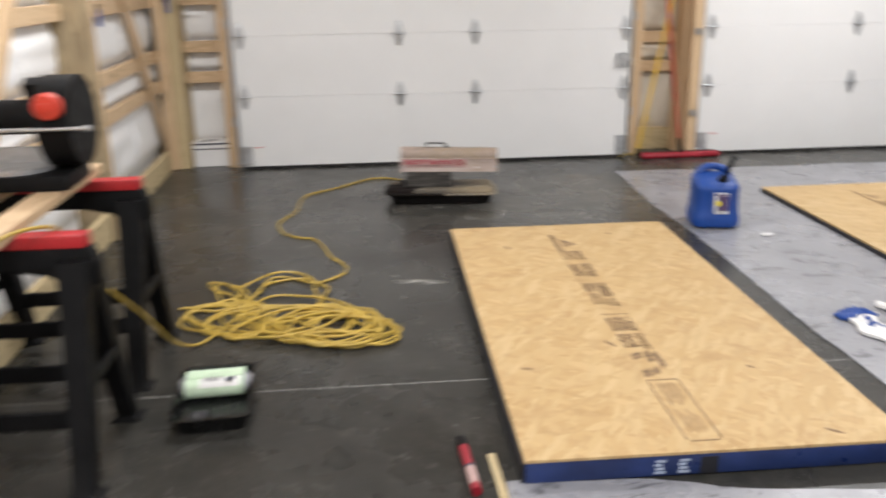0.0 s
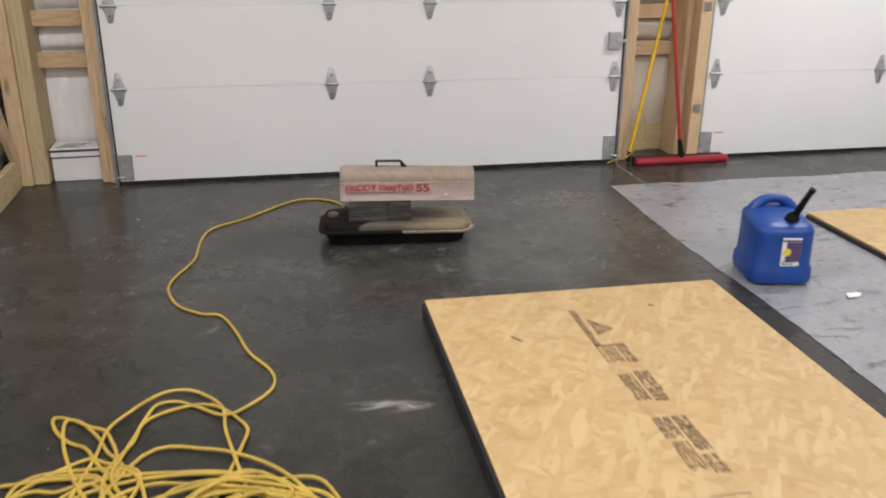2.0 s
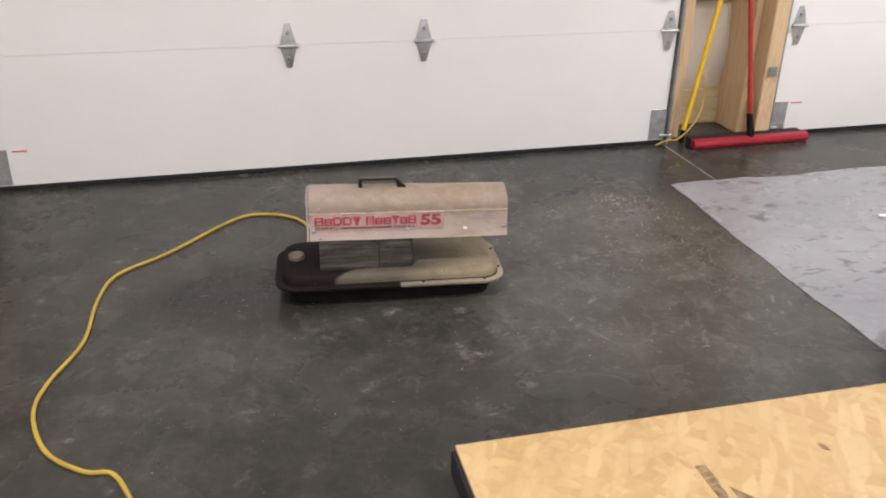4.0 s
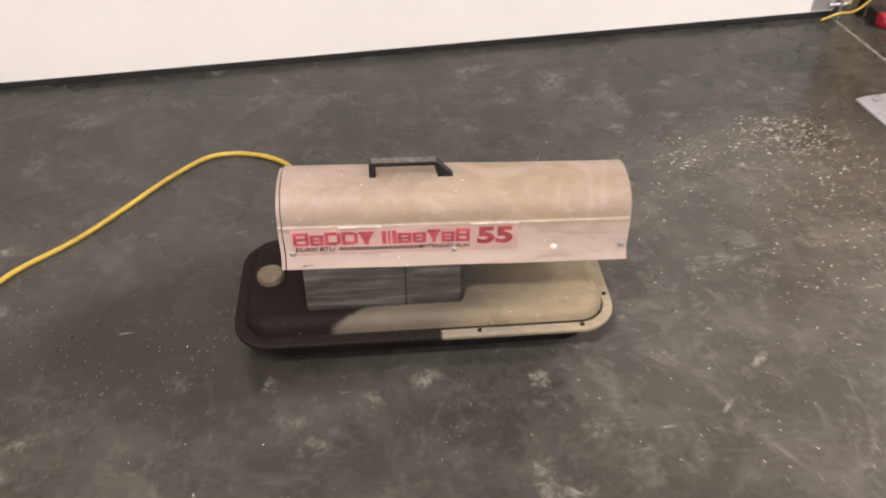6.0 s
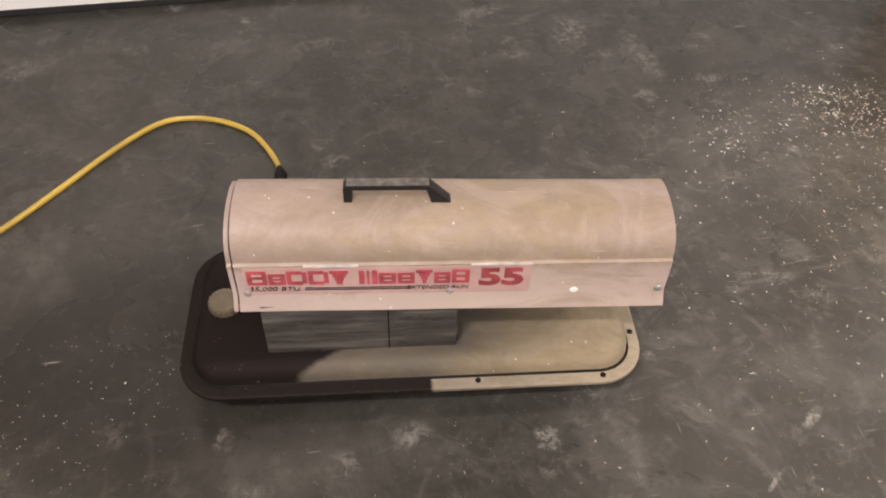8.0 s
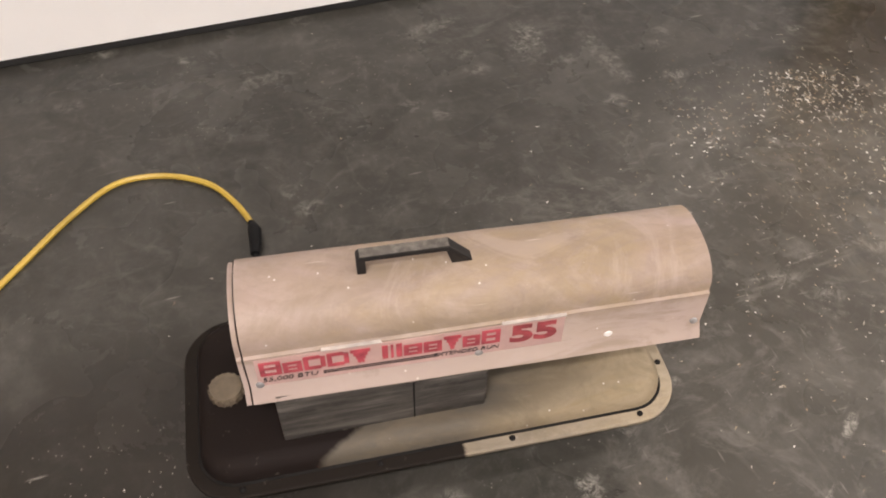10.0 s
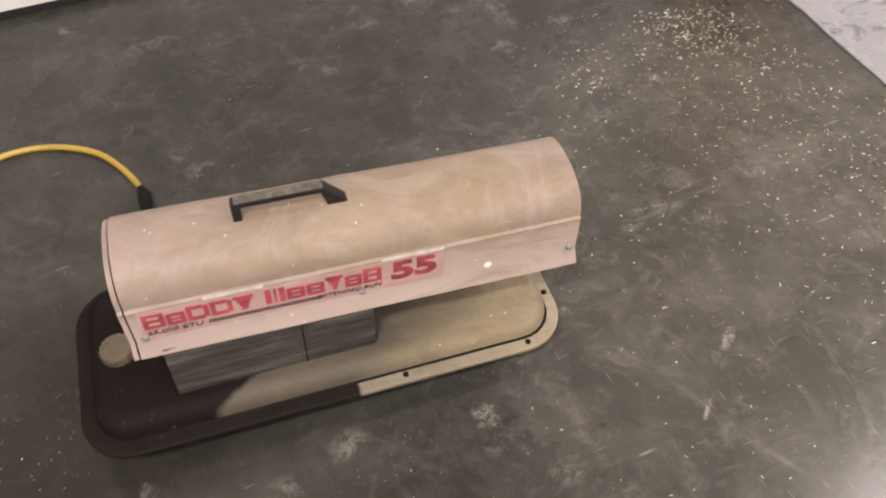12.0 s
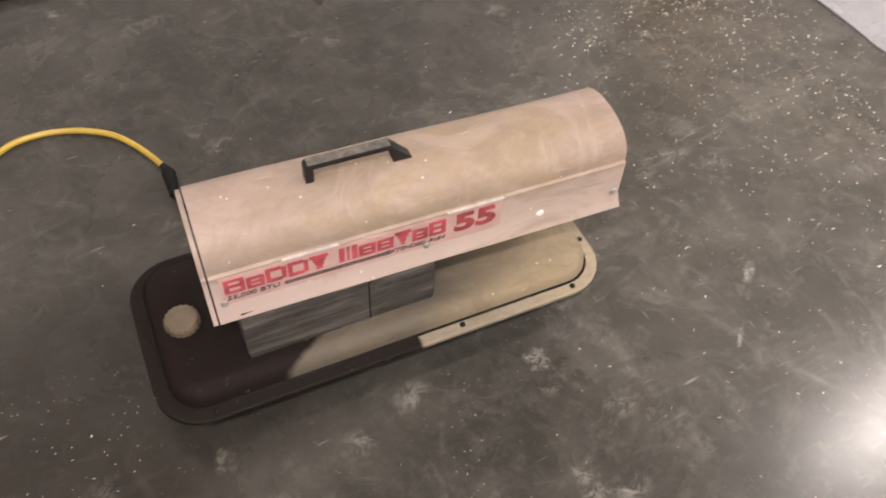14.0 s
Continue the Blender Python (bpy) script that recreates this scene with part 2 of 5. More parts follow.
def strand_board(seed):
    """Pressed wood flakes: five sheets of long cells, each at a slant of its own, the upper ones laid on here and there."""
    n = Nodes("strand_board")
    nz = n.add("ShaderNodeTexNoise")
    n.put(nz.inputs["Vector"], n.obj)
    nz.inputs["Scale"].default_value, nz.inputs["Detail"].default_value = 14.0, 3.0
    sc = n.add("ShaderNodeVectorMath", operation="SCALE")
    n.put(sc.inputs[0], nz.outputs["Color"])
    sc.inputs["Scale"].default_value = 0.018
    warp = n.add("ShaderNodeVectorMath", operation="ADD")
    n.put(warp.inputs[0], n.obj)
    n.put(warp.inputs[1], sc.outputs[0])
    v = warp.outputs[0]
    col, height = (0.66, 0.46, 0.225), None
    tones = [((0.59, 0.40, 0.185), (0.70, 0.50, 0.25)), ((0.56, 0.37, 0.165), (0.73, 0.53, 0.28)), ((0.59, 0.40, 0.185), (0.715, 0.525, 0.28)), ((0.58, 0.39, 0.175), (0.71, 0.51, 0.265)), ((0.61, 0.42, 0.195), (0.735, 0.545, 0.295))]
    for k, (ang, sx, sy) in enumerate(((0.25, 9, 27), (1.25, 10, 30), (-0.55, 8, 36), (0.62, 12, 31), (-1.05, 8, 40))):
        cell = n.voronoi(1.0, n.mapping((sx, sy, 0.01), (0, 0, ang + seed), (seed * 3 + k, k * 1.7, 0), n.mapping((1, 1, 1), (0, 0, ang + seed), src=v)))
        pick = n.add("ShaderNodeSeparateColor")
        n.put(pick.inputs[0], cell.outputs["Color"])
        c = n.ramp(pick.outputs[0], (0.0, tones[k][0]), (1.0, tones[k][1]))
        c = n.mix(n.ramp(n.noise(1.0, 4, 0.6, n.mapping((sx * 1.2, sy * 6, 1), (0, 0, ang + seed), src=v)), (0.4, 0.0), (0.8, 0.25)), c, tones[k][0])
        c = n.mix(n.ramp(cell.outputs["Distance"], (0.55, 0.0), (0.9, 0.30)), c, shade(tones[k][0], 0.75))
        on = n.ramp(pick.outputs[1], (0.56, 0.0), (0.60, 1.0)) if k else 1.0
        col = n.mix(on, col, c)
        height = pick.outputs[2] if height is None else n.mix(on, height, pick.outputs[2])
    col = n.mix(n.ramp(n.noise(7.0, 5, 0.65, dist=0.7), (0.54, 0.0), (0.70, 0.55)), col, (0.46, 0.29, 0.125))
    col = n.mix(n.ramp(n.noise(2.0, 4), (0.35, 0.0), (0.75, 0.18)), col, (0.54, 0.36, 0.16))
    n.bump(height, 0.2, 0.0015)
    return n.done(n.mix(1.0, col, (0.79, 0.775, 0.74), "MULTIPLY"), 0.6)


def sheet_plastic():
    """Grey builders' film, dusty and trodden on."""
    n = Nodes("poly_film")
    col = n.ramp(n.noise(1.6, 5), (0.3, (0.225, 0.225, 0.243)), (0.7, (0.30, 0.30, 0.32)))
    foot = n.noise(6.0, 6, 0.7, n.mapping((1.0, 2.2, 1), (0, 0, 0.6)), 1.2)
    col = n.mix(n.ramp(foot, (0.555, 0.0), (0.63, 0.85)), col, (0.085, 0.085, 0.09))
    col = n.mix(n.ramp(n.noise(24, 4), (0.5, 0.0), (0.8, 0.3)), col, (0.42, 0.42, 0.45))
    n.bump(n.noise(14, 5, 0.6, n.mapping((1, 0.5, 1)), 1.0), 0.25, 0.01)
    return n.done(col, n.ramp(n.noise(4, 4), (0.3, 0.2), (0.7, 0.42)), spec=0.5)


def heater_paint(name, base, oil, low=None, sharp=14.0, dark=(0.0125, 0.0092, 0.0084), soil=1.0, slope=1.8):
    """Old enamel under dust and soot; oil: the place along x (metres) up to which spilled oil has darkened it; low: the
    height under which it is paler.
    """
    n = Nodes(name)
    sep = n.add("ShaderNodeSeparateXYZ")
    n.put(sep.inputs[0], n.obj)
    col = n.ramp(n.noise(4.5, 6, 0.65), (0.3, shade(base, 0.84)), (0.7, shade(base, 1.10)))
    col = n.mix(n.ramp(n.noise(6, 7, 0.72, n.mapping((0.6, 1.4, 1.4)), 1.6), (0.46, 0.0), (0.68, 0.75)), col, (base[0] * 0.82, base[1] * 0.76, base[2] * 0.58))
    col = n.mix(n.ramp(n.noise(3.2, 7, 0.7, n.mapping((1.0, 1.6, 1.6), loc=(4, 2, 1)), 2.2), (0.5, 0.0), (0.62, 0.45)), col, (base[0] * 1.18, base[1] * 1.2, base[2] * 1.28))
    col = n.mix(n.ramp(n.noise(4.0, 8, 0.72, n.mapping((1, 1.8, 1.8), loc=(1, 7, 3)), 2.4), (0.47, 0.0), (0.58, 0.6)), col, (base[0] * 0.74, base[1] * 0.74, base[2] * 0.70))
    col = n.mix(n.ramp(n.noise(15, 7, 0.75, dist=1.2), (0.48, 0.0), (0.72, 0.75)), col, (base[0] * 0.68, base[1] * 0.66, base[2] * 0.64))
    col = n.mix(n.ramp(n.noise(60, 6, 0.75), (0.5, 0.0), (0.85, 0.5)), col, shade(base, 0.6))
    if low is not None:
        pale = n.ramp(n.math("ADD", n.math("MULTIPLY", n.math("SUBTRACT", low, sep.outputs[2]), 40.0), n.math("MULTIPLY", n.noise(12, 5, 0.7), 0.8)), (0.2, 0.0), (0.9, 0.75))
        col = n.mix(pale, col, (0.445, 0.365, 0.335))
        warm = n.math("MULTIPLY", n.ramp(n.math("ADD", sep.outputs[0], 0.3), (0.1, 0.25), (0.5, 1.0)), n.ramp(n.noise(5, 6, 0.7, n.mapping((1, 2, 2)), 1.0), (0.40, 0.0), (0.62, 0.75)))
        col = n.mix(n.math("MULTIPLY", warm, n.math("SUBTRACT", 1.0, pale)), col, (0.305, 0.235, 0.142))
        rosy = n.ramp(n.math("ADD", n.math("MULTIPLY", n.math("ABSOLUTE", n.math("SUBTRACT", sep.outputs[0], 0.09)), 2.4), n.math("MULTIPLY", n.math("SUBTRACT", n.noise(7, 6, 0.68, n.mapping((1, 1.6, 1.6), loc=(2, 9, 5)), 1.3), 0.5), 1.6)), (0.35, 0.0), (0.85, 0.5))
        col = n.mix(rosy, col, (0.355, 0.275, 0.252))
        sooty = n.ramp(n.noise(9, 8, 0.74, n.mapping((0.6, 1.3, 1.3), loc=(7, 3, 8)), 1.4), (0.50, 0.0), (0.64, 0.55))
        col = n.mix(sooty, col, (0.225, 0.175, 0.128))
        wiped = n.ramp(n.noise(5, 8, 0.70, n.mapping((1.2, 1.0, 1.0), loc=(1, 5, 2)), 2.0), (0.52, 0.0), (0.62, 0.35))
        col = n.mix(wiped, col, (0.40, 0.325, 0.285))
    scratch = n.voronoi(1.0, n.mapping((6, 90, 90), (0.2, 0.3, 0.4))).outputs["Distance"]
    col = n.mix(n.math("MULTIPLY", n.ramp(scratch, (0.05, 0.7), (0.10, 0.0)), n.ramp(n.noise(8, 3), (0.5, 0.0), (0.62, 1.0))), col, (0.52, 0.47, 0.43))
    chip = n.voronoi(34).outputs["Distance"]
    col = n.mix(n.ramp(chip, (0.035, 0.7), (0.06, 0.0)), col, (0.75, 0.7, 0.65))
    rough = n.ramp(n.noise(9, 5), (0.3, 0.40), (0.7, 0.58))
    if oil is not None:
        edge = n.math("ADD", sep.outputs[0], n.math("ADD", n.math("MULTIPLY", n.math("SUBTRACT", n.noise(6, 8, 0.75, dist=1.0), 0.5), 0.05), n.math("MULTIPLY", n.math("MINIMUM", sep.outputs[1], 0.0), -slope)))
        f = n.ramp(n.math("ADD", n.math("MULTIPLY", n.math("SUBTRACT", edge, oil), sharp), 0.5), (0.3, 1.0), (0.7, 0.0))
        grime = n.ramp(n.math("ADD", n.math("MULTIPLY", n.math("SUBTRACT", edge, oil + 0.27), 3.4), 0.5), (0.1, 0.95), (0.95, 0.08))
        grime = n.math("MULTIPLY", grime, n.ramp(n.noise(14, 6, 0.72, n.mapping((0.35, 1, 1)), 0.5), (0.25, 0.65), (0.7, 1.0)))
        col = n.mix(n.math("MULTIPLY", grime, soil), col, (0.066, 0.056, 0.044))
        smear = n.ramp(n.math("ABSOLUTE", n.math("SUBTRACT", edge, oil + 0.10)), (0.06, 1.0), (0.17, 0.0))
        col = n.mix(n.math("MULTIPLY", smear, n.ramp(n.noise(11, 7, 0.75, n.mapping((0.5, 1.4, 1)), 0.6), (0.38, 0.1 * soil), (0.58, 0.95 * soil))), col, (0.075, 0.069, 0.06))
        col = n.mix(f, col, dark)
        col = n.mix(n.ramp(n.noise(45, 5, 0.75), (0.64, 0.0), (0.75, 0.5)), col, (0.26, 0.235, 0.20))
        rough = n.mix(f, (0.6, 0.6, 0.6), (0.62, 0.62, 0.62))
        n.put(n.b.inputs["Specular IOR Level"], n.math("SUBTRACT", 0.22, n.math("MULTIPLY", f, 0.17)))
    n.bump(n.noise(90, 4), 0.06, 0.002)
    return n.done(col, rough, spec=0.22 if oil is None else None)


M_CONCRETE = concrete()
M_JOINT = plain("joint_dust", (0.34, 0.33, 0.31), 0.9, scale=30)
M_PINE = wood("pine", (0.67, 0.49, 0.30), (0.47, 0.30, 0.155))
M_TREATED = wood("treated_lumber", (0.38, 0.295, 0.175), (0.16, 0.115, 0.065), knots=False, plainness=0.2)
M_TREATED_PALE = wood("treated_pale", (0.57, 0.46, 0.265), (0.36, 0.265, 0.135))
M_DOOR = plain("white_steel", (0.78, 0.775, 0.765), 0.42, var=0.02, scale=3, bump=0.10, fine=260)
M_GALV = plain("galvanised", (0.50, 0.51, 0.52), 0.42, 0.75, var=0.2, scale=30, bump=0.1)
# darker copy of M_GALV, with shade put into its colour
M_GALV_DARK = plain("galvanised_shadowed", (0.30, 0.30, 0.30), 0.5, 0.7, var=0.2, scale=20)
M_SEAL = plain("black_rubber", (0.012, 0.012, 0.012), 0.7, var=0.3)
M_FILM_WHITE = plain("white_vapour_film", (0.87, 0.868, 0.865), 0.36, var=0.03, scale=3, bump=0.25, fine=16)
M_FILM_STAINED = plain("dusty_vapour_film", (0.60, 0.545, 0.45), 0.4, var=0.28, scale=4, bump=0.25, fine=16)
M_WALL = plain("painted_board", (0.80, 0.795, 0.78), 0.8, var=0.06, scale=2)
M_OSB = strand_board(0.0)
M_OSB_B = strand_board(1.3)
M_PANEL_EDGE = plain("blue_film", (0.016, 0.033, 0.125), 0.35, var=0.3, scale=8, bump=0.2, fine=30)
M_PANEL_DARK = plain("dark_foam_edge", (0.012, 0.012, 0.016), 0.6, var=0.3)
M_WHITE_MARK = plain("white_ink", (0.40, 0.46, 0.58), 0.5, var=0.2, scale=60)
M_INK = plain("stamp_ink", (0.25, 0.16, 0.082), 0.7, var=0.6, scale=45)
M_INK_PALE = plain("faded_stamp_ink", (0.33, 0.215, 0.105), 0.7, var=0.3, scale=60)
M_POLY = sheet_plastic()
M_BLUE = plain("blue_polyethylene", (0.006, 0.052, 0.27), 0.42, var=0.12, scale=7, bump=0.12, fine=120)
M_BLACK = plain("black_plastic", (0.005, 0.005, 0.0055), 0.6, var=0.3, scale=12, spec=0.16)
M_BLACK_GLOSS = plain("glossy_black_plastic", (0.006, 0.006, 0.0065), 0.22, var=0.3, scale=12, spec=0.5)
M_RED = plain("red_plastic", (0.42, 0.018, 0.022), 0.42, var=0.15, scale=10)
M_ORANGE = plain("orange_red_plastic", (0.60, 0.05, 0.025), 0.4, var=0.1, scale=10)
M_BROOM = plain("crimson_plastic", (0.30, 0.012, 0.025), 0.45, var=0.15, scale=10)
M_RED_PAINT = plain("red_enamel_pole", (0.40, 0.03, 0.02), 0.4, var=0.2, scale=14)
M_YELLOW = plain("yellow_enamel_pole", (0.72, 0.44, 0.01), 0.4, var=0.12, scale=14)
M_CORD = plain("yellow_cord_jacket", (0.46, 0.315, 0.05), 0.45, var=0.22, scale=9, bump=0.15, fine=300)
M_BRISTLE = plain("dark_bristle", (0.02, 0.015, 0.014), 0.8, var=0.4, scale=60, bump=0.8, fine=400)
M_PAPER = plain("white_paper", (0.78, 0.77, 0.75), 0.7, var=0.04)
M_LABEL_DARK = plain("label_print", (0.05, 0.05, 0.07), 0.5, var=0.3)
M_LABEL_PURPLE = plain("label_purple", (0.09, 0.05, 0.13), 0.5, var=0.5, scale=90)
M_LABEL_YELLOW = plain("label_yellow", (0.75, 0.62, 0.05), 0.5, var=0.1)
M_LABEL_RED = plain("label_red", (0.55, 0.05, 0.05), 0.5, var=0.1)
M_CARTON = plain("white_carton", (0.82, 0.81, 0.80), 0.7, var=0.05)
M_FELT = plain("mint_roller_nap", (0.55, 0.68, 0.50), 0.9, var=0.12, scale=40, bump=0.6, fine=260)
M_SHELL = heater_paint("dusty_beige_enamel", (0.312, 0.247, 0.208), None, 0.305)
M_TANK = heater_paint("oily_tan_enamel", (0.262, 0.212, 0.142), -0.088, None, 24.0)
M_TANK_RIM = heater_paint("rim_tan_enamel", (0.33, 0.278, 0.205), 0.028, None, 70.0, (0.0145, 0.0118, 0.0100), 0.3, 0.0)
M_UNDER = plain("sooty_black_steel", (0.009, 0.008, 0.0075), 0.7, var=0.4, scale=14, spec=0.15)
M_BOX_STEEL = Nodes("smoked_steel")
_c = M_BOX_STEEL.ramp(M_BOX_STEEL.noise(1.0, 6, 0.7, M_BOX_STEEL.mapping((5, 20, 60)), 0.4), (0.34, (0.012, 0.011, 0.010)), (0.52, (0.060, 0.055, 0.050)), (0.7, (0.145, 0.135, 0.12)))
_c = M_BOX_STEEL.mix(M_BOX_STEEL.ramp(M_BOX_STEEL.noise(26, 6, 0.75), (0.5, 0.0), (0.75, 0.6)), _c, (0.10, 0.092, 0.08))
M_BOX_STEEL = M_BOX_STEEL.done(_c, 0.6, spec=0.25)
M_DECAL = plain("pink_worn_decal", (0.46, 0.31, 0.285), 0.45, var=0.12, scale=25)
M_DECAL_RED = plain("worn_red_print", (0.40, 0.065, 0.085), 0.5, var=0.5, scale=45)
M_DECAL_MAROON = plain("worn_maroon_print", (0.30, 0.055, 0.065), 0.5, var=0.45, scale=50)
M_DECAL_BLACK = plain("worn_black_print", (0.05, 0.035, 0.035), 0.5, var=0.5, scale=60)
M_EDGE_GLINT = plain("edge_highlight", (0.40, 0.36, 0.33), 0.5, var=0.3, scale=40)
M_HANDLE = plain("black_handle", (0.011, 0.010, 0.010), 0.5, var=0.3, scale=30, spec=0.3)
M_HANDLE_TOP = plain("dusty_black_handle", (0.085, 0.077, 0.068), 0.55, var=0.4, scale=30, spec=0.4, dust=0.35)
M_CAP = plain("grimy_cap", (0.15, 0.12, 0.085), 0.55, 0.3, var=0.3, scale=30)
M_LAMP = Nodes("lamp_diffuser")
M_LAMP.b.inputs["Emission Color"].default_value = (1.0, 0.94, 0.87, 1)
M_LAMP.b.inputs["Emission Strength"].default_value = 9.0
M_LAMP = M_LAMP.done((0.8, 0.8, 0.8), 0.4)
M_CHIP = Nodes("wood_shaving")
M_CHIP.m.node_tree.nodes.new("ShaderNodeNewGeometry")
_g = [x for x in M_CHIP.t.nodes if x.type == "NEW_GEOMETRY"][0]
M_CHIP = M_CHIP.done(M_CHIP.ramp(_g.outputs["Random Per Island"], (0.0, (0.13, 0.085, 0.05)), (0.35, (0.28, 0.23, 0.165)), (0.75, (0.42, 0.395, 0.345)), (1.0, (0.70, 0.675, 0.63))), 0.8)


# ---- building blocks ----
def mesh(name, bm, material, smooth=True):
    me = bpy.data.meshes.new(name)
    bmesh.ops.recalc_face_normals(bm, faces=bm.faces)
    bm.to_mesh(me)
    bm.free()
    me.materials.append(material)
    if smooth:
        me.shade_smooth()
        me.set_sharp_from_angle(angle=radians(35))
    return me


def part(name, bm, material, parent, label="", at=None):
    ob = new(name, mesh(name, bm, material))
    ob.parent = parent
    if at is not None:
        ob.matrix_basis = at
    return tagged(ob, label=label)


def thing(name, label, category, at=None, group="", kind=""):
    ob = new(name)
    ob.empty_display_size = 0.05
    if at is not None:
        ob.matrix_basis = at
    return tagged(ob, label, category, group, kind)


def solid(name, bm, material, label, category, at=None, group="", kind=""):
    ob = new(name, mesh(name, bm, material))
    if at is not None:
        ob.matrix_basis = at
    return tagged(ob, label, category, group, kind)


def box(x0, x1, y0, y1, z0, z1, bevel=0.0, seg=1, bm=None):
    own = bmesh.new()
    bmesh.ops.create_cube(own, size=1, matrix=Matrix.Translation(((x0 + x1) / 2, (y0 + y1) / 2, (z0 + z1) / 2)) @ Matrix.Diagonal((x1 - x0, y1 - y0, z1 - z0, 1)))
    if bevel:
        bmesh.ops.bevel(own, geom=own.edges[:], offset=bevel, segments=seg, profile=0.6, affect="EDGES")
    if bm is None:
        return own
    return join(bm, own)


def join(bm, other, m=None):
    if m is not None:
        other.transform(m)
    me = bpy.data.meshes.new("tmp")
    other.to_mesh(me)
    other.free()
    bm.from_mesh(me)
    bpy.data.meshes.remove(me)
    return bm


def prism(points, depth, axis="y", bevel=0.0, start=0.0):
    """An outline in a plane, drawn out along axis from start to start + depth."""
    bm = bmesh.new()
    put = {"y": lambda a, b, d: (a, d, b), "x": lambda a, b, d: (d, a, b), "z": lambda a, b, d: (a, b, d)}[axis]
    lo = [bm.verts.new(put(a, b, start)) for a, b in points]
    hi = [bm.verts.new(put(a, b, start + depth)) for a, b in points]
    bm.faces.new(lo)
    bm.faces.new(hi[::-1])
    for i in range(len(points)):
        j = (i + 1) % len(points)
        bm.faces.new((lo[i], hi[i], hi[j], lo[j]))
    if bevel:
        bmesh.ops.recalc_face_normals(bm, faces=bm.faces)
        bmesh.ops.bevel(bm, geom=bm.edges[:], offset=bevel, segments=2, profile=0.6, affect="EDGES")
    return bm


def rounded(w, d, r, n=6, cx=0.0, cy=0.0):
    """The outline of a rectangle with round corners."""
    pts = []
    for k, (sx, sy) in enumerate(((1, 1), (-1, 1), (-1, -1), (1, -1))):
        for i in range(n + 1):
            a = math.pi / 2 * (k + i / n)
            pts.append((cx + sx * (w / 2 - r) + r * math.cos(a), cy + sy * (d / 2 - r) + r * math.sin(a)))
    return pts


def lofted(rings, close_ends=True):
    """A skin over rings of equally many points."""
    bm = bmesh.new()
    vs = [[bm.verts.new(p) for p in ring] for ring in rings]
    k = len(rings[0])
    for a, b in zip(vs, vs[1:]):
        for i in range(k):
            bm.faces.new((a[i], a[(i + 1) % k], b[(i + 1) % k], b[i]))
    if close_ends:
        bm.faces.new(vs[0][::-1])
        bm.faces.new(vs[-1])
    return bm


def smooth_path(pts, per=8):
    """A Catmull-Rom line through the points."""
    P = [Vector(p) for p in pts]
    P = [P[0] * 2 - P[1]] + P + [P[-1] * 2 - P[-2]]
    out = []
    for a, b, c, d in zip(P, P[1:], P[2:], P[3:]):
        for i in range(per):
            t = i / per
            out.append(0.5 * ((2 * b) + (c - a) * t + (2 * a - 5 * b + 4 * c - d) * t * t + (3 * b - a - 3 * c + d) * t ** 3))
    return out + [P[-2]]


def tube(path, radius, sides=8):
    rings, up = [], Vector((0, 0, 1))
    for i, p in enumerate(path):
        d = (path[min(i + 1, len(path) - 1)] - path[max(i - 1, 0)]).normalized()
        s = d.cross(up)
        s = s.normalized() if s.length > 1e-4 else Vector((1, 0, 0))
        u = s.cross(d)
        r = radius(i / (len(path) - 1)) if callable(radius) else radius
        rings.append([p + r * (math.cos(a) * s + math.sin(a) * u) for a in (2 * math.pi * k / sides for k in range(sides))])
    return lofted(rings)


def rod(a, b, radius, sides=12):
    a, b = Vector(a), Vector(b)
    up = (b - a).normalized()
    m = Matrix.Translation((a + b) / 2) @ up.to_track_quat("Z", "Y").to_matrix().to_4x4()
    bm = bmesh.new()
    bmesh.ops.create_cone(bm, cap_ends=True, segments=sides, radius1=radius, radius2=radius, depth=(b - a).length, matrix=m)
    return bm


def turned(profile, sides=24):
    """A body of revolution about z, from (radius, height) pairs."""
    return lofted([[(r * math.cos(2 * math.pi * k / sides), r * math.sin(2 * math.pi * k / sides), z) for k in range(sides)] for r, z in profile])


def board_at(a, b, width, thick, up=(0, 0, 1)):
    """The pose of a board whose x runs from a to b and whose width lies along up; returns pose and length."""
    a, b = Vector(a), Vector(b)
    x = (b - a).normalized()
    z = (Vector(up) - x * x.dot(Vector(up))).normalized()
    y = z.cross(x)
    m = Matrix((x, y, z)).transposed().to_4x4()
    m.translation = (a + b) / 2
    return m, (b - a).length


def board(name, a, b, width, thick, material, parent=None, up=(0, 0, 1), label="", category="", kind="", group=""):
    m, length = board_at(a, b, width, thick, up)
    bm = box(-length / 2, length / 2, -thick / 2, thick / 2, -width / 2, width / 2, min(0.004, thick / 8))
    if parent is not None:
        return part(name, bm, material, parent, label, m)
    return solid(name, bm, material, label, category, m, group, kind)


def letters(name, text, size, material, parent, at, label="", shear=0.0, bold=0.0):
    """Writing in the built-in font, as a thin mesh."""
    cu = bpy.data.curves.new(name, "FONT")
    cu.body, cu.size, cu.extrude, cu.shear, cu.offset = text, size, 0.0003, shear, bold
    tmp = new("tmp", cu)
    bpy.context.view_layer.update()
    me = bpy.data.meshes.new_from_object(tmp.evaluated_get(bpy.context.evaluated_depsgraph_get()))
    bpy.data.objects.remove(tmp)
    me.materials.clear()
    me.materials.append(material)
    ob = new(name, me)
    ob.parent, ob.matrix_basis = parent, at
    return tagged(ob, label=label)


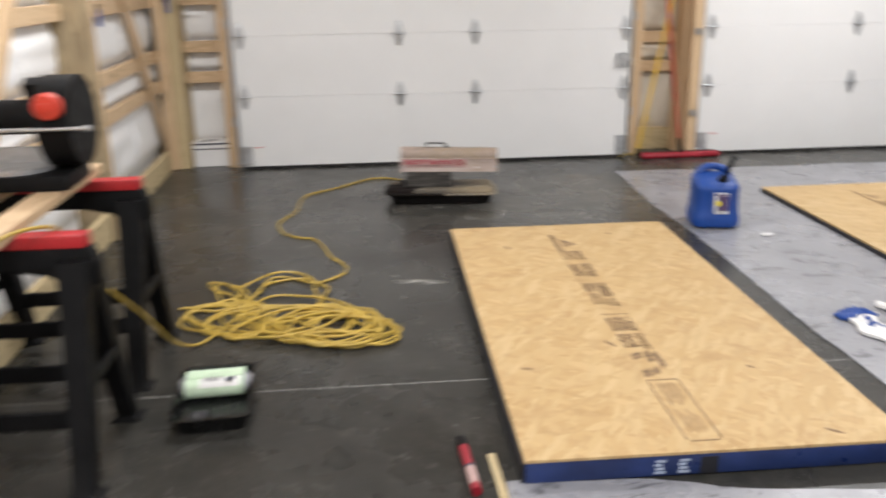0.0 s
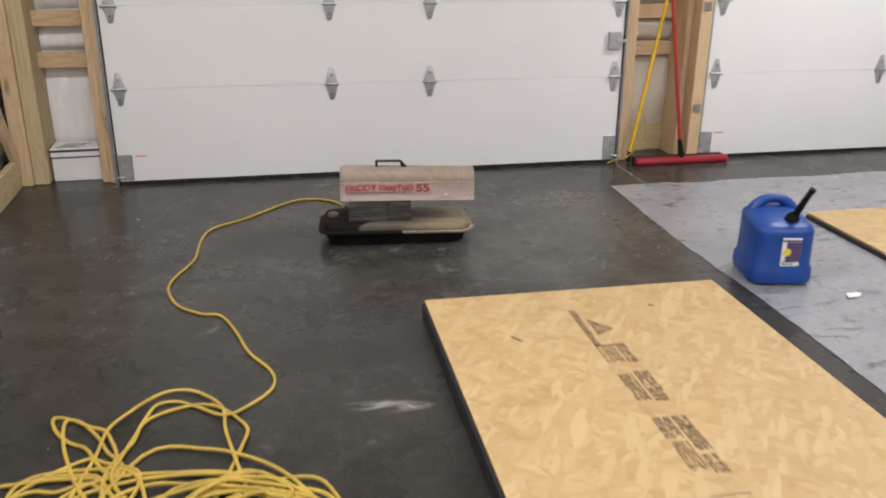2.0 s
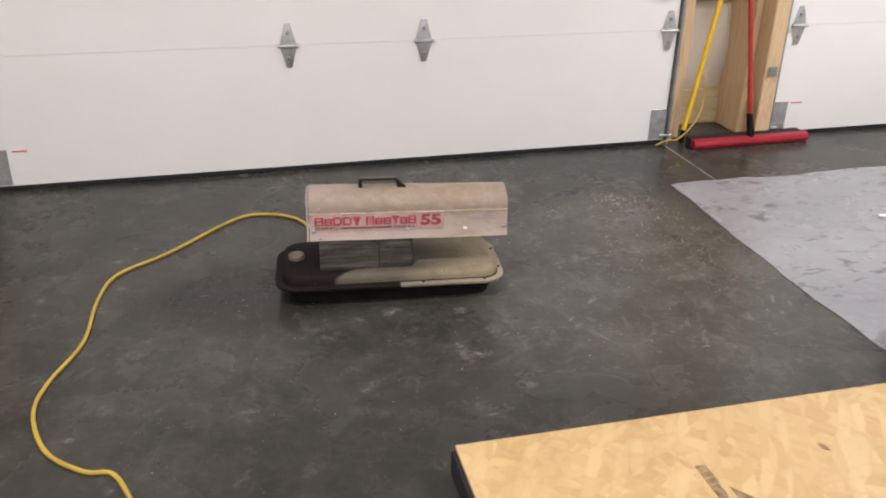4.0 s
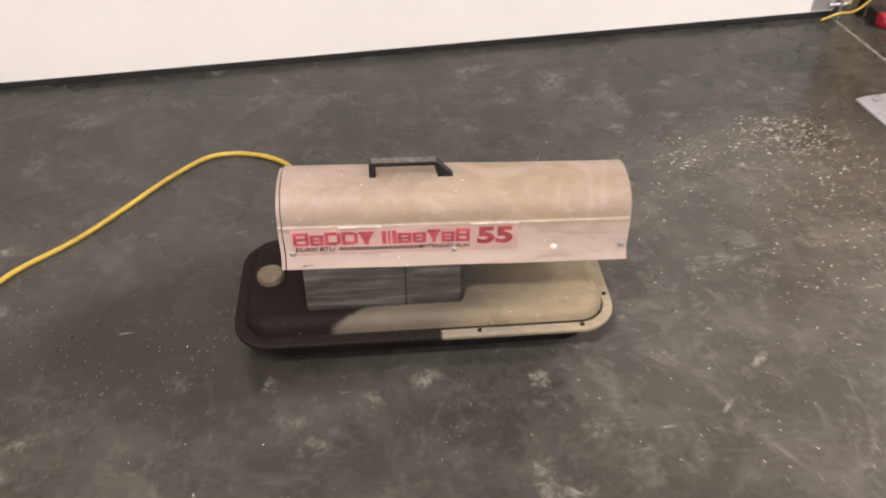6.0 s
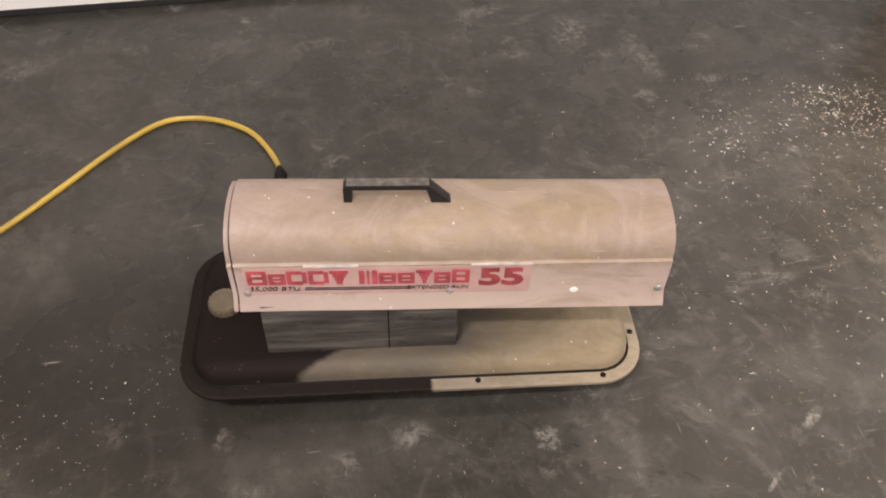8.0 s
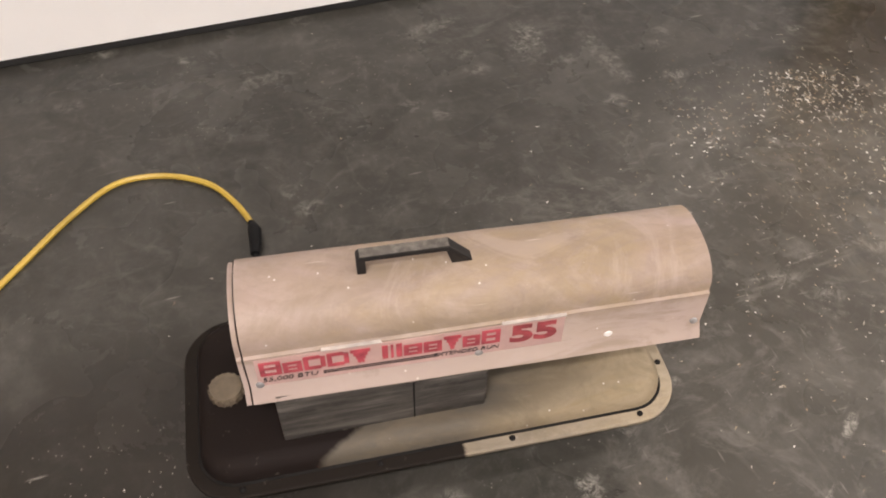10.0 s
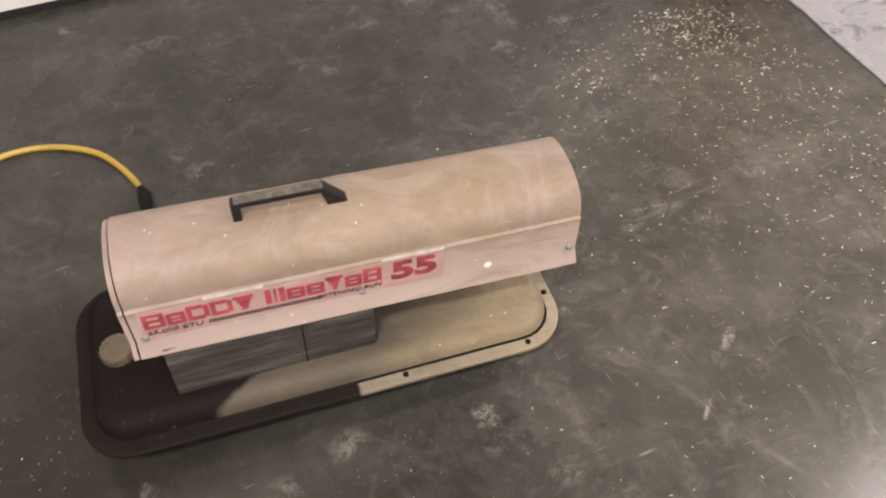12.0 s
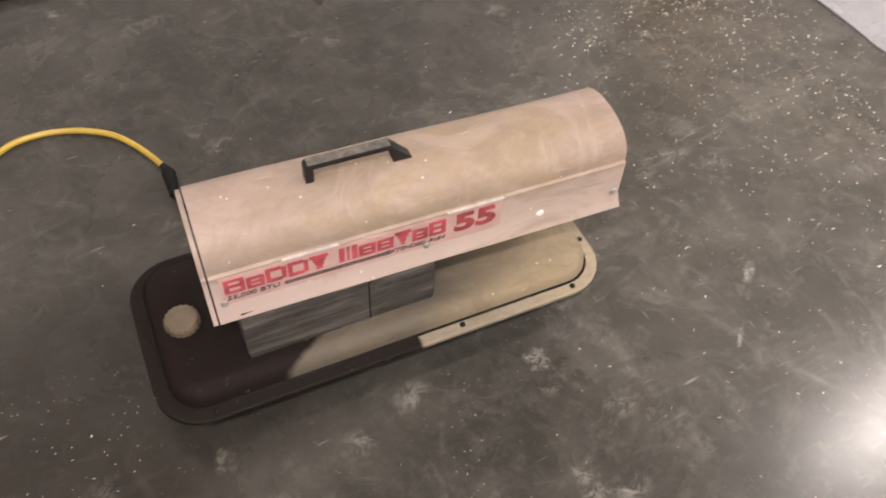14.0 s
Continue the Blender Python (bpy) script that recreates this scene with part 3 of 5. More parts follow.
# ---- setting: floor, ceiling, closing walls ----
X0, X1, Y0, Y1 = -2.25, 6.2, -4.2, 7.9
floor = solid("floor", box(X0, X1, Y0, Y1, -0.2, -0.0012), M_JOINT, "dark grey trowelled concrete slab with saw-cut joints", "floor", kind="structure")
cuts_x, cuts_y = [X0, 1.80, X1], [Y0, -0.6, 3.165, Y1]
for xa, xb in zip(cuts_x, cuts_x[1:]):
    for ya, yb in zip(cuts_y, cuts_y[1:]):
        g = 0.003
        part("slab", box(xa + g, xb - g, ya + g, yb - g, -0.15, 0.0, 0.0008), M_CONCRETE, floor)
solid("ceiling", box(X0, X1, Y0, Y1, CEIL, CEIL + 0.1), M_WALL, "white painted flat ceiling", "ceiling", kind="structure")
solid("wall_south", box(X0, X1, Y0 - 0.1, Y0, 0, CEIL), M_WALL, "plain white wall closing the garage", "wall", kind="structure")
solid("wall_east", box(X1, X1 + 0.1, Y0, Y1, 0, CEIL), M_WALL, "plain white wall closing the garage", "wall", kind="structure")

for i, (lx, ly) in enumerate(LIGHTS):
    fix = thing("ceiling_light", "white strip light on the ceiling", "ceiling light", pose(lx, ly, CEIL), group="strip lights")
    part("housing", box(-0.61, 0.61, -0.09, 0.09, -0.05, 0, 0.006), M_DOOR, fix)
    part("diffuser", box(-0.58, 0.58, -0.07, 0.07, -0.068, -0.05, 0.004), M_LAMP, fix, "glowing milky diffuser")


# ---- setting: overhead doors ----
DOOR_Y = 7.06
SEAMS = [0.022, 0.574, 1.04, 1.506, 1.972, 2.438]


def hinge(parent, x, z, first):
    """A diamond-leaf hinge with its knuckle across the seam."""
    if first is not None:
        ob = copy_thing(first, pose(x, DOOR_Y - 0.001, z))
        ob.parent = parent
        return ob
    ob = part("hinge", prism([(-0.012, 0.094), (0.012, 0.094), (0.034, 0.012), (0.034, -0.012), (0.012, -0.094), (-0.012, -0.094), (-0.034, -0.012), (-0.034, 0.012)], 0.006, "y", 0.0012, -0.006), M_GALV, parent, "galvanised diamond hinge", pose(x, DOOR_Y - 0.001, z))
    k = part("knuckle", rod((-0.043, -0.013, 0), (0.043, -0.013, 0), 0.0075), M_GALV, ob)
    for dz in (-0.055, 0.055):
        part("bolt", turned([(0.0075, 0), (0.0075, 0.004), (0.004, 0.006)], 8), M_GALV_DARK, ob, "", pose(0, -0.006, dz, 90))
    return ob


def garage_door(name, xa, xb):
    d = thing(name, "white steel sectional overhead door, closed", "garage door", kind="structure")
    for za, zb in zip(SEAMS, SEAMS[1:]):
        bm = box(xa, xb, DOOR_Y, DOOR_Y + 0.045, za + 0.0005, zb - 0.0005, 0.0011, 1)
        part("section", bm, M_DOOR, d)
    part("bottom_seal", box(xa + 0.004, xb - 0.004, DOOR_Y + 0.004, DOOR_Y + 0.04, 0.0, 0.0225, 0.004), M_SEAL, d, "black rubber seal")
    first = None
    for z in SEAMS[1:-1]:
        for x in (xa + 0.06, xa + 1.283, xa + 1.883, xb - 0.045):
            h = hinge(d, x, z, first)
            first = first or h
    for side, x in ((1, xa), (-1, xb)):
        br = part("bottom_bracket", box(min(x, x + side * 0.085), max(x, x + side * 0.085), DOOR_Y - 0.005, DOOR_Y - 0.001, 0.03, 0.185, 0.001), M_GALV, d, "galvanised corner bracket")
        part("roller_pin", rod((x + side * 0.03, DOOR_Y - 0.014, 0.05), (x - side * 0.035, DOOR_Y - 0.014, 0.05), 0.006), M_GALV, br)
    st = part("sticker", box(xa + 0.10, xa + 0.17, DOOR_Y - 0.0016, DOOR_Y - 0.0006, 0.095, 0.18), M_PAPER, d, "small white warning sticker")
    part("sticker_stripe", box(xa + 0.105, xa + 0.165, DOOR_Y - 0.0026, DOOR_Y - 0.0017, 0.172, 0.178), M_LABEL_RED, st, "red stripe")
    for k in range(3):
        part("print_bar", box(xa + 0.105, xa + 0.17 - 0.012 * k, DOOR_Y - 0.0026, DOOR_Y - 0.0017, 0.15 - 0.02 * k, 0.154 - 0.02 * k), M_WALL, st)
    return d


door_a = garage_door("door_1", -1.335, 1.80)
door_b = garage_door("door_2", 2.405, 5.54)
latch = part("side_lock", box(1.695, 1.775, DOOR_Y - 0.03, DOOR_Y - 0.001, 0.745, 0.855, 0.004), M_GALV, door_a, "galvanised slide lock")
part("lock_bar", box(1.74, 1.815, DOOR_Y - 0.036, DOOR_Y - 0.03, 0.79, 0.81, 0.001), M_GALV, latch)


def track(x, side):
    t = thing("door_track", "galvanised vertical door track with rollers", "door track", kind="structure")
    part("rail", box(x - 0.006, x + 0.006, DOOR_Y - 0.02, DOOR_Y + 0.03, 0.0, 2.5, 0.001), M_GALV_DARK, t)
    part("flange", box(min(x, x + side * 0.022), max(x, x + side * 0.022), DOOR_Y + 0.03, DOOR_Y + 0.033, 0.0, 2.5), M_GALV, t)
    for z in (0.34, 1.1, 1.9):
        part("track_bracket", box(min(x, x + side * 0.04), max(x, x + side * 0.04), DOOR_Y + 0.034, DOOR_Y + 0.04, z, z + 0.07, 0.001), M_GALV, t)
    return t


for x, side in ((-1.348, -1), (1.813, 1), (2.392, -1), (5.553, 1)):
    track(x, side)


# ---- setting: framed walls with white film over the insulation ----
def pillow(u0, u1, z0, z1, bulge, seed, n=26):
    """A bulging bay of film: local x along the wall, y outwards, z up."""
    bm = bmesh.new()
    grid = []
    for i in range(n + 1):
        row = []
        for j in range(n + 1):
            a, b = i / n, j / n
            f = (1 - abs(2 * a - 1) ** 26) * (1 - abs(2 * b - 1) ** 3.5)
            w = noise.noise(Vector((a * 3.1 + seed * 5, b * 2.3, seed))) * 0.35 + noise.noise(Vector((a * 9 + seed, b * 3, 2.0))) * 0.16
            row.append(bm.verts.new((u0 + (u1 - u0) * a, -bulge * f * (1 + w), z0 + (z1 - z0) * b)))
        grid.append(row)
    for i in range(n):
        for j in range(n):
            bm.faces.new((grid[i][j], grid[i + 1][j], grid[i + 1][j + 1], grid[i][j + 1]))
    return bm


GIRTS_N = [(0.665, 0.757), (0.905, 0.997), (1.27, 1.36), (1.72, 1.81), (2.2, 2.29)]
wall_n = solid("wall_north", box(X0, X1, 7.78, 7.9, 0, CEIL), M_WALL, "framed end wall with white film over insulation", "wall", kind="structure")
# bays of the end wall, beside and between the doors
for xa, xb in ((-1.76, -1.43), (1.90, 2.29)):
    lo = 0.16
    deep = 0.0 if xa > 0 else 0.06
    skin = M_FILM_STAINED if xa > 0 else M_FILM_WHITE
    for k, (za, zb) in enumerate(GIRTS_N):
        part("insulation_film", pillow(xa, xb, lo, za, 0.045, xa + k), skin, wall_n, "", pose(0, 7.385 + deep, 0))
        part("girt", box(-(xb - xa) / 2, (xb - xa) / 2, -0.019, 0.019, -0.045, 0.045, 0.003), M_PINE, wall_n, "", pose((xa + xb) / 2, 7.34, (za + zb) / 2))
        lo = zb
    part("insulation_film", pillow(xa, xb, lo, CEIL, 0.04, xa + 9), skin, wall_n, "", pose(0, 7.385 + deep, 0))
    part("backing", box(xa - deep * 0.5, xb + deep * 0.2, 7.387 + deep, 7.40 + deep, 0.0, CEIL), skin, wall_n)
    part("splash_board", box(-(xb - xa) / 2, (xb - xa) / 2, -0.019, 0.019, 0.0, 0.19, 0.003), M_TREATED_PALE, wall_n, "greenish treated splash board", pose((xa + xb) / 2, 7.36 + deep, 0))


def stud(x0, x1, y0, y1, material, label=""):
    """An upright of the end wall; its grain runs up."""
    m = pose((x0 + x1) / 2, (y0 + y1) / 2, CEIL / 2, 0, -90, 0)
    return part("stud", box(-CEIL / 2, CEIL / 2, -(y1 - y0) / 2, (y1 - y0) / 2, -(x1 - x0) / 2, (x1 - x0) / 2, 0.004), material, wall_n, label, m)


stud(-1.925, -1.84, 7.13, 7.47, M_PINE)
stud(-1.838, -1.752, 7.15, 7.47, M_TREATED_PALE)
stud(-1.448, -1.402, 7.14, 7.47, M_PINE)
stud(-1.40, -1.356, 7.115, 7.47, M_PINE)
stud(1.832, 1.875, 7.11, 7.47, M_PINE)
stud(1.877, 1.925, 7.135, 7.47, M_PINE)
stud(2.262, 2.30, 7.13, 7.47, M_PINE)
stud(2.302, 2.3845, 7.03, 7.47, M_PINE)
for z in (0.33, 0.98):
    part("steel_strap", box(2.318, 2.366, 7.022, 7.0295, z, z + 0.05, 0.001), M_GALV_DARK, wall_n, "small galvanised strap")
part("header", box(X0, X1, 7.11, 7.47, 2.46, CEIL - 0.001, 0.004), M_PINE, wall_n)
part("far_bay", box(5.57, X1, 7.12, 7.47, 0, 2.459), M_WALL, wall_n)

# side wall: its own frame, x along the wall towards the door end, y outwards
WEST = pose(-1.925, 7.13, 0, 0, 0, 91.5)
wall_w = thing("wall_west", "framed side wall with white film over insulation", "wall", WEST, kind="structure")
part("sheathing", box(-11.4, 0.3, 0.20, 0.27, 0, CEIL), M_WALL, wall_w)
GIRTS_W = [(0.615, 0.705), (0.850, 0.940), (1.262, 1.352), (1.72, 1.81), (2.2, 2.29)]
POSTS = [-1.79, -4.23, -6.67, -9.11]
bays = [(-1.826, 0.08)] + [(b - 0.036, a - 0.142) for a, b in zip(POSTS, POSTS[1:])] + [(-11.3, POSTS[-1] - 0.142)]
for ua, ub in bays:
    lo = 0.17
    back = 0.0 if ub > 0 else 0.075
    for k, (za, zb) in enumerate(GIRTS_W):
        mid_u = (ua + ub) / 2
        cuts = [ua, ub] if k else [ua, ua + (ub - ua) * 0.5, ub]
        for p, q in zip(cuts, cuts[1:]):
            part("insulation_film", pillow(p, q, lo, za, 0.05, p + k), M_FILM_WHITE, wall_w, "", pose(0, 0.075 + back, 0))
        part("girt", box(-(ub - ua) / 2, (ub - ua) / 2, -0.019, 0.019, -0.045, 0.045, 0.003), M_PINE, wall_w, "", pose(mid_u, 0.024 + back, (za + zb) / 2))
        lo = zb
    part("insulation_film", pillow(ua, ub, lo, CEIL, 0.05, ua), M_FILM_WHITE, wall_w, "", pose(0, 0.075 + back, 0))
    part("backing", box(ua, ub, 0.077 + back, 0.09 + back, 0, CEIL), M_FILM_WHITE, wall_w)
    part("splash_board", box(-(ub - ua) / 2, (ub - ua) / 2, -0.019, 0.019, -0.085, 0.085, 0.004), M_TREATED_PALE, wall_w, "greenish treated splash board", pose(mid_u, -0.008, 0.086))
for u in POSTS:
    m = pose(u, 0.0, CEIL / 2, 0, 90, 0)
    part("post", box(-CEIL / 2, CEIL / 2, -0.062, 0.19, -0.14, -0.098, 0.004), M_TREATED, wall_w, "dark treated timber post", m)
    part("post_ply", box(-CEIL / 2, CEIL / 2, -0.059, 0.19, -0.096, -0.038, 0.004), M_PINE, wall_w, "", m)
m, L = board_at((0.06, -0.016, 0.06), (-1.32, -0.016, 1.86), 0.09, 0.038)
part("diagonal_brace", box(-L / 2, L / 2, -0.018, 0.018, -0.045, 0.045, 0.004), M_PINE, wall_w, "", m)
m, L = board_at((-4.05, -0.016, 0.10), (-2.5, -0.016, 1.90), 0.09, 0.038)
part("diagonal_brace", box(-L / 2, L / 2, -0.018, 0.018, -0.045, 0.045, 0.004), M_PINE, wall_w, "", m)


# ---- strand-board panels on the floor ----
def stamp(parent, top, x_mid, faded):
    """The maker's stamp down the middle: a triangle mark, blocks of unreadable print as bars along the sheet, and a framed box."""
    strong = M_INK_PALE if faded else M_INK
    z0, z1 = top + 0.0004, top + 0.0012
    rng = random.Random(5)

    def bar(xa, xb, ya, yb, ink, name="stamp_bar"):
        part(name, box(x_mid + xa, x_mid + xb, ya, yb, z0, z1), ink, parent)

    part("stamp_triangle", prism([(x_mid - 0.012, -0.275), (x_mid - 0.012, -0.415), (x_mid + 0.062, -0.372)], z1 - z0, "z", 0, z0), strong, parent, "dark printed triangle mark")
    part("triangle_field", prism([(x_mid + 0.000, -0.325), (x_mid + 0.000, -0.388), (x_mid + 0.036, -0.368)], 0.0004, "z", 0, z1 + 0.0002), M_INK_PALE, parent, "paler middle of the mark")
    y = -0.195
    while y > -0.485:
        step = rng.uniform(0.012, 0.022)
        bar(-0.055, -0.030 + rng.uniform(-0.004, 0.003), y - step, y, strong)
        y -= step + 0.003
    bar(-0.055, 0.052, -0.497, -0.488, strong)
    # blocks: (far end, near end, from x, to x, lines, dark)
    for ya, yb, xa, xb, lines, dark in ((-0.50, -0.62, -0.055, 0.01, 6, 0), (-0.50, -0.63, 0.018, 0.055, 4, 1), (-0.70, -0.87, -0.055, -0.006, 5, 1), (-0.69, -0.88, 0.004, 0.055, 5, 1), (-0.97, -1.08, -0.055, 0.0, 5, 1), (-0.97, -1.15, 0.008, 0.055, 5, 1), (-1.10, -1.24, -0.055, 0.0, 6, 0), (-1.17, -1.26, 0.006, 0.055, 5, 0), (-1.39, -1.53, -0.055, 0.052, 9, 1), (-1.56, -1.69, -0.055, 0.004, 6, 1), (-1.56, -1.71, 0.014, 0.055, 5, 0)):
        lines *= 2
        pitch = (xb - xa) / lines
        for k in range(lines):
            x = xa + pitch * k
            y = ya
            while y > yb + 0.01:
                run = rng.uniform(0.012, 0.05)
                end = max(y - run, yb)
                if rng.random() > 0.12:
                    bar(x, x + pitch * (0.78 if dark else 0.62), end, y, strong if dark or rng.random() > 0.6 else M_INK_PALE)
                y = end - rng.uniform(0.003, 0.008)
    for y in (-1.215, -1.035, -1.35, -1.675):
        bar(-0.056, 0.054, y - 0.004, y, strong)
    for xa, xb, ya, yb in ((-0.050, -0.010, -1.80, -1.73), (0.0, 0.026, -1.83, -1.72), (0.030, 0.055, -1.88, -1.73), (-0.05, -0.018, -1.95, -1.87), (-0.012, 0.016, -1.93, -1.86)):
        part("stamp_block", prism([(x_mid + xa, ya), (x_mid + xb, ya + 0.022), (x_mid + xb, yb), (x_mid + xa, yb - 0.022)], z1 - z0, "z", 0, z0), strong, parent)
    ya, yb = -2.385, -1.965
    for xa, xb, y0, y1 in ((-0.058, -0.053, ya + 0.012, yb), (0.053, 0.058, ya + 0.012, yb), (-0.045, 0.045, ya, ya + 0.006), (-0.053, 0.053, yb - 0.005, yb)):
        bar(xa, xb, y0, y1, strong, "stamp_frame")
    for k in range(6):
        x = -0.03 + 0.0115 * k
        bar(x, x + 0.0055, yb - 0.19 + 0.02 * (k % 3), yb - 0.03, M_INK_PALE)
        bar(x, x + 0.005, ya + 0.05 + 0.012 * (k % 2), ya + 0.20 - 0.02 * (k % 3), M_INK_PALE)


def panel(x, y, thick, turn, board_material, edge_material, label, edge_label, faded):
    """A sheet 1.22 by 2.44 m, origin at its far inner corner."""
    p = thing("strand_board_panel", label, "building panel", pose(x, y, 0.0, 0, 0, turn), group="panels on the floor")
    t = 0.011
    part("strand_board", box(0, 1.22, -2.44, 0, thick - t, thick, 0.0012), board_material, p, "pale gold pressed flakes")
    part("core", box(0.003, 1.217, -2.437, -0.003, 0.004, thick - t - 0.0005, 0.004, 2), edge_material, p, edge_label)
    # near-black strip stands in for the shade on this side
    part("side_tape", box(-0.010, 0.0026, -2.434, -0.002, 0.004, thick - t - 0.0008, 0.003), M_PANEL_DARK, p, "near-black strip painting shade on the side")
    stamp(p, thick, 0.578, faded)
    return p


pan = panel(0.13, 4.887, 0.086, -0.5, M_OSB, M_PANEL_EDGE, "strand-board faced insulation panel, blue edged, flat on concrete", "dark blue film-wrapped foam edge", False)
for xa in (0.40, 0.475):
    for k in range(4):
        part("edge_print", box(xa + 0.004 * (k % 2), xa + 0.036 - 0.005 * (k % 3), -2.4382, -2.4372, 0.012 + 0.013 * k, 0.021 + 0.013 * k), M_WHITE_MARK, pan, "faded white printing")
part("edge_tape", box(0.545, 0.60, -2.4384, -2.4372, 0.006, 0.064), M_PANEL_DARK, pan)
for kx, ky, kl, ka in ((0.265, -0.39, 0.03, 60), (0.477, -1.645, 0.035, 65), (0.115, -1.83, 0.02, 20), (1.0, -2.37, 0.03, 40), (0.86, -0.2, 0.015, 70), (0.93, -1.9, 0.014, 60)):
    part("dark_flake", prism([(kl * math.cos(a) * (1 + 0.25 * math.sin(3 * a)), 0.008 * math.sin(a)) for a in (i * math.pi / 5 for i in range(10))], 0.0008, "z"), M_INK, pan, "", pose(kx, ky, 0.0863, 0, 0, -ka))
panel(2.385, 5.765, 0.036, 0.0, M_OSB_B, M_PANEL_DARK, "thin strand-board sheet lying on grey plastic film", "near-black lower layer", True)


# ---- builders' film on the floor ----
def film(name, outline, seed, label):
    """A thin wavy sheet inside an outline (x, y), with a lip of thickness at its ragged edge."""
    bm = bmesh.new()
    vs = [bm.verts.new((x, y, 0.0)) for x, y in outline]
    bm.faces.new(vs)
    xs, ys = [p[0] for p in outline], [p[1] for p in outline]
    for axis, lo, hi in ((0, min(xs), max(xs)), (1, min(ys), max(ys))):
        c = lo + 0.07
        while c < hi:
            co, no = [0, 0, 0], [0, 0, 0]
            co[axis], no[axis] = c, 1
            bmesh.ops.bisect_plane(bm, geom=bm.verts[:] + bm.edges[:] + bm.faces[:], plane_co=co, plane_no=no)
            c += 0.07
    for v in bm.verts:
        p = Vector((v.co.x * 2.3 + seed, v.co.y * 1.5, seed))
        q = Vector((v.co.x * 9 + seed, v.co.y * 5.0, 3.0))
        v.co.z = 0.0035 + 0.004 * max(0.0, noise.noise(p)) + 0.0045 * max(0.0, noise.noise(q)) ** 2
    geom = bmesh.ops.extrude_face_region(bm, geom=bm.faces[:])["geom"]
    for v in geom:
        if isinstance(v, bmesh.types.BMVert):
            v.co.z = 0.0006
    return solid(name, bm, M_POLY, label, "plastic sheet", kind="")


rng = random.Random(11)
edge = []
y = 6.52
while y > -1.2:
    edge.append((1.552 + 0.012 * math.sin(y * 3.1) + rng.uniform(-0.006, 0.006), y))
    y -= 0.09
top_edge = [(1.6 + 0.11 * i, 6.525 + 0.012 * math.sin(i * 0.9) + rng.uniform(-0.006, 0.006)) for i in range(38)]
film("plastic_sheet", edge[::-1] + top_edge + [(5.8, 6.5), (5.8, -1.2)], 1.0, "grey dusty plastic film spread over the concrete")
near = [(0.06, 2.475), (0.24, 2.455), (0.50, 2.44), (0.62, 2.40), (0.73, 2.36), (0.90, 2.335), (1.17, 2.305), (1.30, 2.27), (1.48, 2.22)]
near = [(a + (c - a) * k / 3, b + (d - b) * k / 3 + rng.uniform(-0.005, 0.005)) for (a, b), (c, d) in zip(near, near[1:]) for k in range(3)] + [(1.48, 2.22)]
film("plastic_sheet", [(-0.02, 1.0), (0.02, 1.8)] + near + [(1.49, 1.0)], 5.0, "grey plastic film half under the panel")


# ---- the heater ----
HEAT = pose(0.15, 5.80, 0, 0, 0, -6.2)
heater = thing("portable_heater", "dusty beige portable kerosene heater on the concrete", "heater", HEAT)
VB0, VB1 = -0.076, 0.25
VC = (VB0 + VB1) / 2


def layer(w, d, r, z):
    return [(x, y, z) for x, y in rounded(w, d, r, 7, 0.0, VC)]


BW, BD = 0.760, VB1 - VB0
tank_low = part("lower_tank", lofted([layer(BW - 0.12, BD - 0.11, 0.05, 0.0), layer(BW - 0.095, BD - 0.085, 0.055, 0.007), layer(BW - 0.07, BD - 0.065, 0.06, 0.05), layer(BW - 0.03, BD - 0.03, 0.066, 0.066)]), M_UNDER, heater, "black sooty lower tank")
rim = part("tank_rim", lofted([layer(BW - 0.004, BD - 0.004, 0.075, 0.066), layer(BW, BD, 0.077, 0.069), layer(BW, BD, 0.077, 0.075), layer(BW - 0.005, BD - 0.005, 0.075, 0.077), layer(BW - 0.05, BD - 0.05, 0.055, 0.0772)]), M_TANK_RIM, heater, "tan rolled rim, blackened at one end")
deck = part("upper_tank", lofted([layer(BW - 0.046, BD - 0.046, 0.055, 0.0774), layer(BW - 0.048, BD - 0.048, 0.055, 0.092), layer(BW - 0.056, BD - 0.056, 0.052, 0.102), layer(BW - 0.075, BD - 0.075, 0.048, 0.110), layer(BW - 0.10, BD - 0.10, 0.04, 0.1125), layer(BW - 0.16, BD - 0.16, 0.03, 0.114)]), M_TANK, heater, "tan tank top dark with spilled oil")
part("rim_groove", lofted([layer(BW - 0.038, BD - 0.038, 0.058, 0.0774), layer(BW - 0.039, BD - 0.039, 0.058, 0.0784), layer(BW - 0.044, BD - 0.044, 0.056, 0.0790)]), M_UNDER, heater, "thin black line along the groove round the tank top")
for su, sv in ((0.102, -0.0635), (0.306, -0.0635), (0.3685, 0.021), (0.3685, 0.16), (-0.10, -0.0635), (-0.30, -0.0635)):
    part("rim_screw", turned([(0.0048, 0), (0.0048, 0.002), (0.002, 0.0035)], 10), M_UNDER, rim, "", pose(su, sv, 0.0768))
cap = part("fuel_cap", turned([(0.026, 0), (0.026, 0.012), (0.024, 0.016), (0.010, 0.018), (0.0, 0.018)], 28), M_CAP, heater, "grimy round fuel cap", pose(-0.309, 0.083, 0.113))
for k in range(18):
    a = 2 * math.pi * k / 18
    part("ridge", box(-0.0015, 0.0015, -0.0015, 0.0015, 0, 0.012), M_CAP, cap, "", pose(0.026 * math.cos(a), 0.026 * math.sin(a), 0.001, 0, 0, math.degrees(a)))

